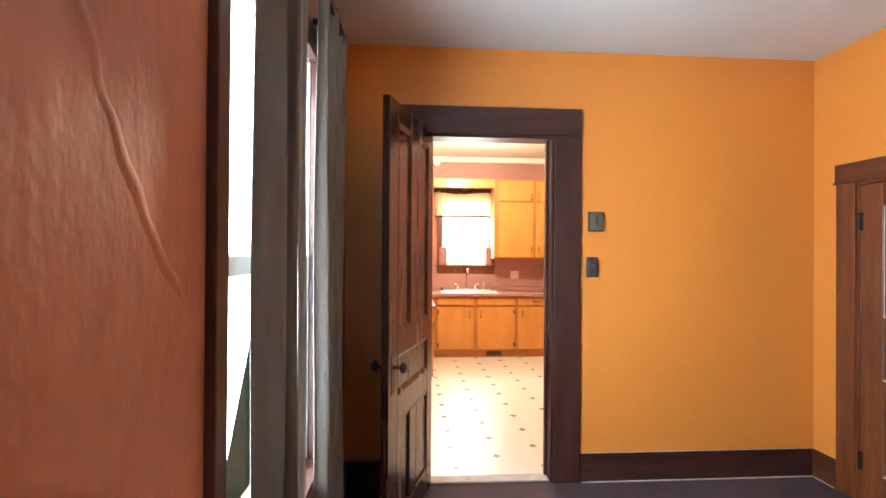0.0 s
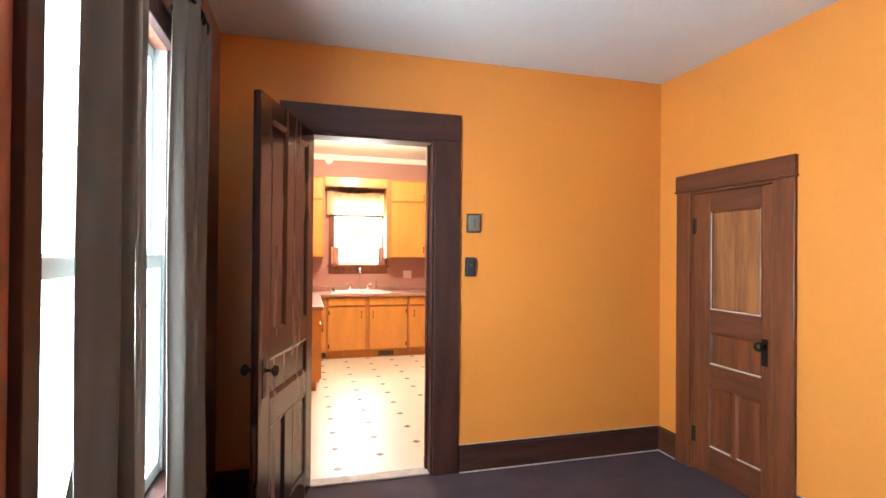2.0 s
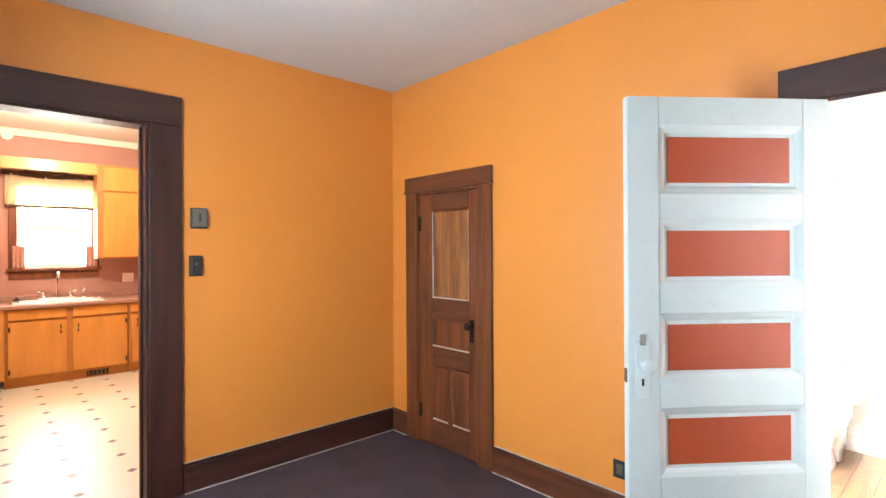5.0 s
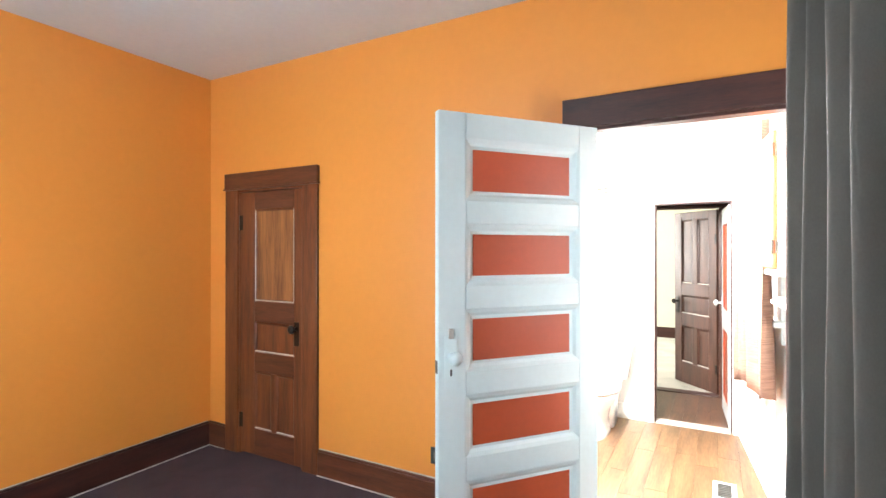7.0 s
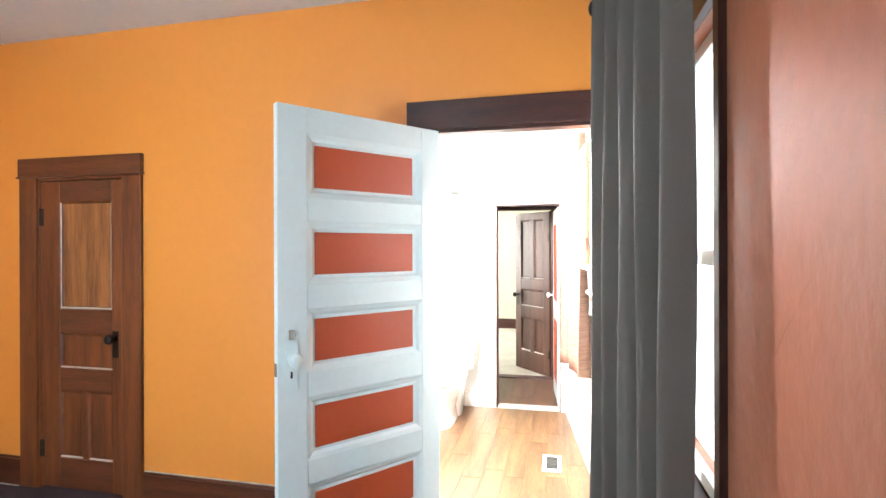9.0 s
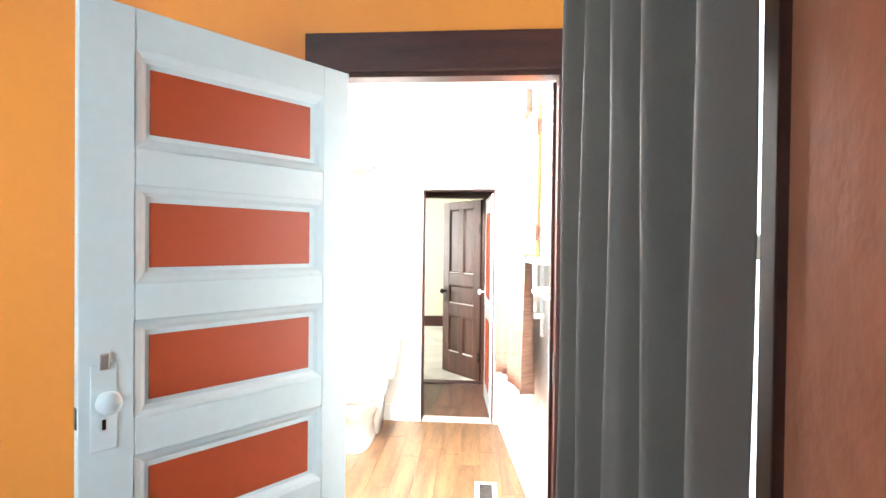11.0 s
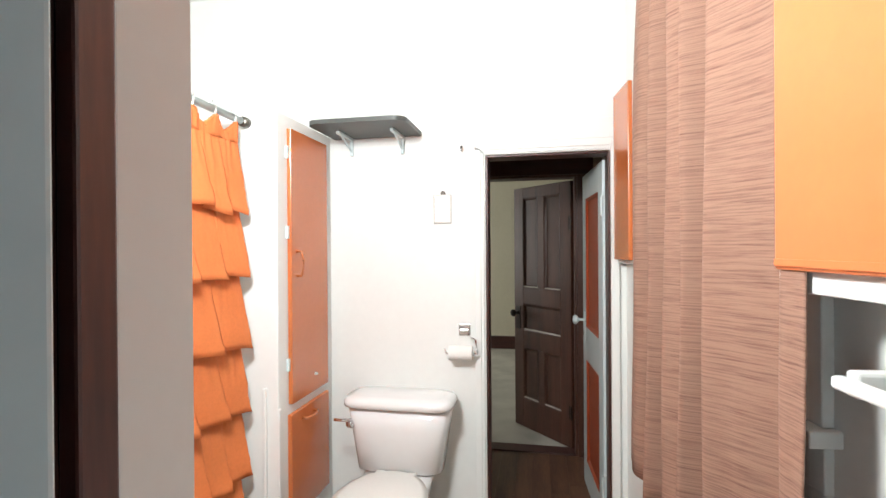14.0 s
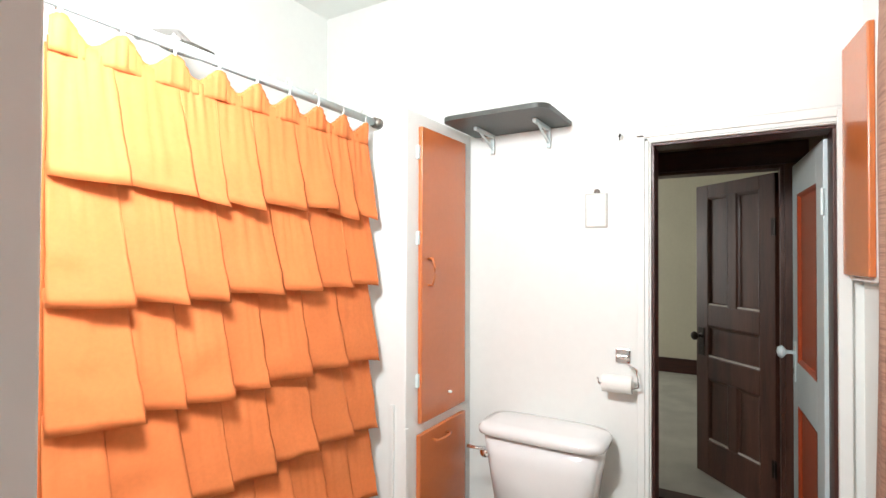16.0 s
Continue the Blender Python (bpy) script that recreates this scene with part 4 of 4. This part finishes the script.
t = thing("linen_cabinet", "tall white built-in cabinet with rust painted doors", "cabinet")
part("body", block(6.342, 6.843, 1.245, 2.115, 0.0, 1.875, 0.005), BATH_WHITE, t)
dd = part("door", block(6.418, 6.760, 1.226, 1.2445, 0.715, 1.822, 0.003), RUST_CAB, t, "rust painted upper door")
pull(dd, (6.462, 1.226, 1.278), 0.10, True, RUST_CAB, 0.030)
part("knob", turned(lathe([(0.006, 0), (0.006, 0.01), (0.002, 0.014)], 10), pose(6.62, 1.226, 0.79, 90)), WHITE_PLASTIC, dd)
for z in (0.85, 1.38, 1.70):
    part("hinge", block(6.404, 6.417, 1.234, 1.2445, z, z + 0.05, 0.001), WHITE_GLOSS, dd)
dd = part("lower_door", block(6.410, 6.765, 1.226, 1.2445, 0.24, 0.675, 0.003), RUST_CAB, t, "rust painted lower door")
pull(dd, (6.55, 1.226, 0.635), 0.10, False, RUST_CAB, 0.030)
part("corner_strip", block(6.332, 6.352, 1.236, 1.2445, 0.0, 0.72, 0.003), BATH_WHITE, t)
part("side_bracket", block(6.326, 6.341, 1.29, 1.305, 0.35, 0.80, 0.004), BATH_WHITE, t)

t = thing("bathtub", "white enamel bathtub behind the shower curtain", "bathtub")
bm = bmesh.new()
box(bm, 5.02, 6.338, 1.43, 1.50, 0.0, 0.42, 0.012)
part("apron", bm, PORCELAIN, t)
part("basin", block(5.02, 6.338, 1.50, 2.06, 0.0, 0.12, 0.01), PORCELAIN, t)
part("rim", block(5.02, 6.338, 2.06, 2.118, 0.0, 0.42, 0.01), PORCELAIN, t)

t = thing("curtain_rod", "white painted shower curtain rod", "curtain rod")
part("rod", tube([(5.0, 1.37, 1.845), (6.30, 1.37, 1.830)], 0.0135, 14), WHITE_GLOSS, t, smooth=True)
part("flange", turned(lathe([(0.02, 0), (0.02, 0.03)], 16), pose(6.312, 1.37, 1.830, 0, 90)), BRASSY, t, smooth=True)
part("flange", turned(lathe([(0.026, 0), (0.016, 0.03)], 16), pose(5.0, 1.37, 1.845, 0, 90)), BRASSY, t, smooth=True)
sc = thing("shower_curtain", "bright orange ruffled shower curtain in overlapping tiers", "curtain")
tops = [1.80, 1.52, 1.275, 1.03, 0.785, 0.54, 0.30]
bots = [1.485, 1.24, 0.995, 0.75, 0.505, 0.265, 0.06]


def flares(n, seed):
    """Uneven widths of n flares, as breaks from 0 to 1."""
    rnd = random.Random(seed)
    w = [rnd.uniform(0.75, 1.3) for _ in range(n)]
    at = [0.0]
    for q in w:
        at.append(at[-1] + q / sum(w))
    return at


def tier(z1, z0, seed, y, n, x0=5.30, x1=6.265):
    """One gathered strip: tight gathers on top, opening into flares that fold back behind their free edge."""
    rnd = random.Random(seed)
    brk = flares(n, seed)
    tone = [(rnd.uniform(0.75, 1.2), rnd.uniform(-0.006, 0.010), rnd.uniform(0.010, 0.026)) for _ in range(n)]
    per, rows = 26, 14
    bm = bmesh.new()
    grid = []
    for j in range(rows + 1):
        v = j / rows
        row = []
        for i in range(n * per + 1):
            k = min(i // per, n - 1)
            q = (i - k * per) / per
            w = (brk[k + 1] - brk[k]) * (x1 - x0)
            deep, low, slant = tone[k]
            open_v = v ** 1.25
            if q < 0.80:
                h = q / 0.80
                rise, along = h ** 0.75, h * (1 + 0.16 * open_v)
            else:
                h = (q - 0.80) / 0.20
                rise, along = 1 - h ** 1.5, 1 + 0.16 * open_v * (1 - h)
            u = brk[k] + q * w
            gather = 0.0045 * noise.noise((u * 80, v * 1.5, seed + 9.0)) * (1.25 - v)
            crease = 0.010 * v * noise.noise((u * 9 + v * 3, v * 4 - u * 5, seed + 2.0)) + 0.005 * noise.noise((u * 24 - v * 7, v * 9 + u * 4, seed + 4.0)) * v
            off = 0.008 + 0.010 * v + 0.040 * deep * open_v * rise + gather + crease
            x = x0 + (x1 - x0) * brk[k] + w * along
            drop = v * (low - slant * rise * (0.6 + 0.4 * q) + 0.006 * noise.noise((u * 14, seed + 5.0, 0.0)))
            row.append(bm.verts.new((min(x, x1 + 0.01), y - off, z1 + (z0 - z1) * v + drop)))
        grid.append(row)
    for a, b in zip(grid, grid[1:]):
        for i in range(n * per):
            bm.faces.new((a[i], a[i + 1], b[i + 1], b[i]))
    return bm


def heading(x0, x1, y, step, first):
    """The top band, pinched up at each hook and sagging between."""
    bm = bmesh.new()
    grid = []
    for j in range(6):
        v = j / 5
        row = []
        for i in range(161):
            x = x0 + (x1 - x0) * i / 160
            c = math.cos(2 * math.pi * (x - first) / step)
            top = 1.792 + 0.020 * c
            row.append(bm.verts.new((x, y - 0.007 * c * (1 - 0.5 * v) - 0.003 * math.sin(9 * c + 40 * x), top + (1.735 - top) * v)))
        grid.append(row)
    for a, b in zip(grid, grid[1:]):
        for i in range(160):
            bm.faces.new((a[i], a[i + 1], b[i + 1], b[i]))
    return bm


part("backing", drape((5.30, 1.380), (6.265, 1.380), 0.06, 1.755, 9, 0.005, 30, rows=8), RUFFLE, sc)
for k, (a, b) in enumerate(zip(tops, bots)):
    cloth("ruffle", tier(a - (0.035 if k == 0 else 0.0), b, 40 + k, 1.372, 8 if k == 0 else 7), RUFFLE, sc, th=0.0015)
cloth("heading", heading(5.30, 6.265, 1.360, 0.116, 5.32), RUFFLE, sc, th=0.002)
for k in range(9):
    x = 5.32 + k * 0.116
    part("hook", tube([(x, 1.366, 1.795), (x - 0.004, 1.352, 1.82), (x - 0.004, 1.352, 1.848), (x, 1.366, 1.862), (x + 0.004, 1.384, 1.852), (x + 0.004, 1.386, 1.83)], 0.0035, 6), WHITE_PLASTIC, sc, "white plastic hook", True)
sh = thing("shower_fixture", "bronze round shower rose on a wall arm above the rod", "shower")
part("head", turned(lathe([(0.02, 0.03), (0.085, 0.012), (0.09, 0.0), (0.085, -0.006)], 24), pose(5.86, 1.80, 2.02, 12, 0, 0)), BRASSY, sh, smooth=True)
part("arm", tube([(5.86, 1.80, 2.05), (5.86, 1.86, 2.10), (5.86, 1.98, 2.13), (5.86, 2.12, 2.14)], 0.010), CHROME, sh, smooth=True)

t = thing("wall_shelf", "charcoal shelf board with rounded corners on white brackets", "shelf")
bm = bmesh.new()
n = 8
out = []
for cx, cy, a0 in ((6.58, 1.17, 90), (6.58, 0.84, 180)):
    for i in range(n + 1):
        a = radians(a0 + 90 * i / n)
        out.append((cx + 0.05 * math.cos(a), cy + 0.05 * math.sin(a)))
out += [(6.846, 0.79), (6.846, 1.22)]
lo, hi = [bm.verts.new((x, y, 1.862)) for x, y in out], [bm.verts.new((x, y, 1.880)) for x, y in out]
bm.faces.new(lo)
bm.faces.new(hi)
for i in range(len(out)):
    bm.faces.new((lo[i], lo[(i + 1) % len(out)], hi[(i + 1) % len(out)], hi[i]))
part("board", bm, BLACK_SHELF, t)
for y in (0.88, 1.13):
    b = part("bracket", block(6.66, 6.834, y - 0.008, y + 0.008, 1.848, 1.862, 0.002), WHITE_GLOSS, t, "white metal bracket")
    part("bracket_leg", block(6.822, 6.834, y - 0.008, y + 0.008, 1.78, 1.848, 0.002), WHITE_GLOSS, b)
    part("brace", tube([(6.70, y, 1.85), (6.828, y, 1.80)], 0.005, 8), WHITE_GLOSS, b)

t = thing("wall_dispenser", "small white framed plate hanging on a hook", "wall plate")
part("frame", block(6.834, 6.846, 0.655, 0.730, 1.455, 1.580, 0.004), WHITE_PLASTIC, t)
part("edge", block(6.838, 6.847, 0.650, 0.735, 1.450, 1.585, 0.002), PALE_EDGE, t)
part("hook", turned(lathe([(0.012, 0), (0.012, 0.006)], 14), pose(6.846, 0.69, 1.590, 0, -90)), IRON, t)
for z in (1.535, 1.52, 1.505):
    part("print_bar", block(6.8325, 6.8345, 0.675, 0.710, z, z + 0.003, 0), KCEIL, t)
t = thing("toilet_paper_holder", "chrome toilet paper holder on the wall", "paper holder")
part("plate", block(6.835, 6.846, 0.565, 0.620, 0.935, 0.990, 0.004), CHROME, t)
part("lip", block(6.818, 6.836, 0.572, 0.613, 0.955, 0.968, 0.003), CHROME, t)
part("arm", tube([(6.835, 0.575, 0.945), (6.80, 0.565, 0.940), (6.785, 0.535, 0.925), (6.785, 0.528, 0.865), (6.785, 0.545, 0.858), (6.785, 0.67, 0.862), (6.785, 0.675, 0.885)], 0.0045, 8), CHROME, t, smooth=True)
t = thing("toilet_paper_roll", "white toilet paper roll on its holder", "toilet paper")
part("roll", turned(lathe([(0.016, 0), (0.032, 0), (0.032, 0.105), (0.016, 0.105)], 24), pose(6.785, 0.55, 0.868, -90)), PAPER, t, smooth=False)
t = thing("coat_hook", "small metal hook on the trim board", "hook")
part("hook", tube([(6.834, 0.60, 1.80), (6.82, 0.60, 1.80), (6.812, 0.60, 1.788), (6.818, 0.60, 1.778)], 0.004, 8), IRON, t)

t = thing("medicine_cabinet", "white wall cabinet with a bright orange door", "cabinet", S)
part("body", block(0.165, 0.545, 0.001, 0.112, 1.265, 1.93, 0.004), BATH_WHITE, t)
dd = part("door", block(0.185, 0.525, 0.112, 0.130, 1.300, 1.915, 0.005), ORANGE_CAB, t, "bright orange door")
part("door_lip", block(0.190, 0.520, 0.130, 0.133, 1.306, 1.318, 0.001), ORANGE_CAB, dd)
for z in (1.37, 1.80):
    h = part("hinge", block(0.172, 0.186, 0.110, 0.121, z, z + 0.055, 0.001), BRASSY, t, "bare metal hinge")
    part("hinge_pin", turned(lathe([(0.005, 0), (0.005, 0.065)], 10), pose(0.184, 0.133, z - 0.005)), BRASSY, h)
t = thing("towel_bar", "white towel bar on the wall under the cabinet", "towel bar", S)
part("bar", block(0.13, 0.455, 0.070, 0.090, 1.125, 1.145, 0.005), BATH_WHITE, t)
for x in (0.14, 0.425):
    part("post", block(x, x + 0.025, 0.0, 0.072, 1.115, 1.155, 0.006), BATH_WHITE, t)
t = thing("corner_cabinet", "rust orange glossy cabinet door let into the wall", "cabinet", S)
part("body", block(1.62, 1.855, 0.0, 0.040, 1.27, 2.00, 0.003), BATH_WHITE, t)
part("door", block(1.63, 1.85, 0.040, 0.058, 1.285, 1.98, 0.004), RUST_CAB, t)
cu = thing("bath_curtain", "brown striped woven curtain over the bathroom window", "curtain", S)
part("rod", tube([(0.42, 0.095, 2.385), (1.41, 0.095, 2.385)], 0.008), BRASSY, cu, smooth=True)
for x in (0.44, 1.385):
    part("bracket", block(x, x + 0.012, 0.0, 0.085, 2.37, 2.395), BRASSY, cu)
cloth("panel", drape((0.455, 0.096), (0.93, 0.096), 0.63, 2.41, 2.3, 0.042, 51, top_amp=0.55, hem=0.02), WEAVE, cu)
cloth("panel", drape((0.91, 0.100), (1.37, 0.094), 0.60, 2.41, 2.3, 0.042, 53, top_amp=0.55, hem=0.03), WEAVE, cu)
t = thing("floor_vent", "pale metal floor register in the plank floor", "vent")
part("frame", block(5.66, 5.90, -0.045, 0.075, 0.008, 0.018, 0.003), WHITE_GLOSS, t)
part("well", block(5.69, 5.87, -0.02, 0.05, 0.018, 0.0195, 0), BLACK_PLASTIC, t)
for k in range(8):
    part("slat", block(5.695 + k * 0.022, 5.705 + k * 0.022, -0.02, 0.05, 0.0195, 0.022, 0), BRASSY, t)
# assumed globe round the added bathroom bulb, never in view
t = thing("added_wall_light", "unseen lit glass globe added to light the bathroom", "wall light")
part("base", turned(lathe([(0.05, 0), (0.05, 0.02), (0.02, 0.03), (0.02, 0.06)], 20), pose(5.0, 0.78, 1.95, 0, 90)), CHROME, t)
part("globe", turned(lathe([(0.04, -0.11), (0.09, -0.08), (0.12, 0.0), (0.09, 0.08), (0.04, 0.11)], 24), pose(5.16, 0.78, 1.95, 0, 90)), GLOBE, t, smooth=True).visible_shadow = False

# ---- pieces of the floors ----
def planks(floor_name, label, x0, x1, y0, y1, z0, z1, width, length, material, seed, under):
    rnd = random.Random(seed)
    fl = slab(floor_name, x0, x1, y0, y1, -0.10, z0, under, label, "floor")
    meshes = {}
    y = y0
    while y < y1 - 0.01:
        yb = min(y + width, y1)
        x = x0 - rnd.uniform(0, length)
        while x < x1:
            ln = round(length * rnd.choice((0.8, 1.0, 1.2)), 3)
            a, b = max(x, x0), min(x + ln, x1)
            if b - a > 0.02:
                key = (round(b - a, 3), round(yb - y, 3))
                if key not in meshes:
                    meshes[key] = mesh_of("plank", block(0, b - a - 0.0015, 0, yb - y - 0.0015, z0, z1, 0), material)
                p = new("plank", meshes[key])
                p.parent = fl
                p.location = (a, y, 0)
            x += ln
        y = yb


planks("floor_bath", "medium oak laminate plank floor", 4.92, 6.84, -0.45, 2.2, 0.0, 0.008, 0.125, 0.9, PLANK, 5, DARK_WOOD_H)
planks("floor_hall", "worn dark plank floor of the hall", 6.95, 7.86, -0.2, 1.0, 0.0, 0.006, 0.10, 0.8, DARK_PLANK, 6, DARK_WOOD_H)
bm = bmesh.new()
vs = [bm.verts.new(p) for p in ((-0.030, 0, 0.0005), (0, -0.030, 0.0005), (0.030, 0, 0.0005), (0, 0.030, 0.0005))]
top = [bm.verts.new((v.co.x, v.co.y, 0.0022)) for v in vs]
bm.faces.new(top)
for i in range(4):
    bm.faces.new((vs[i], vs[(i + 1) % 4], top[(i + 1) % 4], top[i]))
dm = mesh_of("diamond_tile", bm, VINYL_DIAMOND)
kf = bpy.data.objects["floor_kitchen"]
for i in range(-1, 7):
    for k in range(12):
        x, y = 2.63 + i * 0.292, 3.463 + k * 0.328 + (-0.164 if i % 2 else 0.0)
        if 3.36 < y < 6.78 and (x > 2.58 or y < 5.25):
            p = new("diamond_tile", dm)
            p.parent, p.location = kf, (x, y, 0)
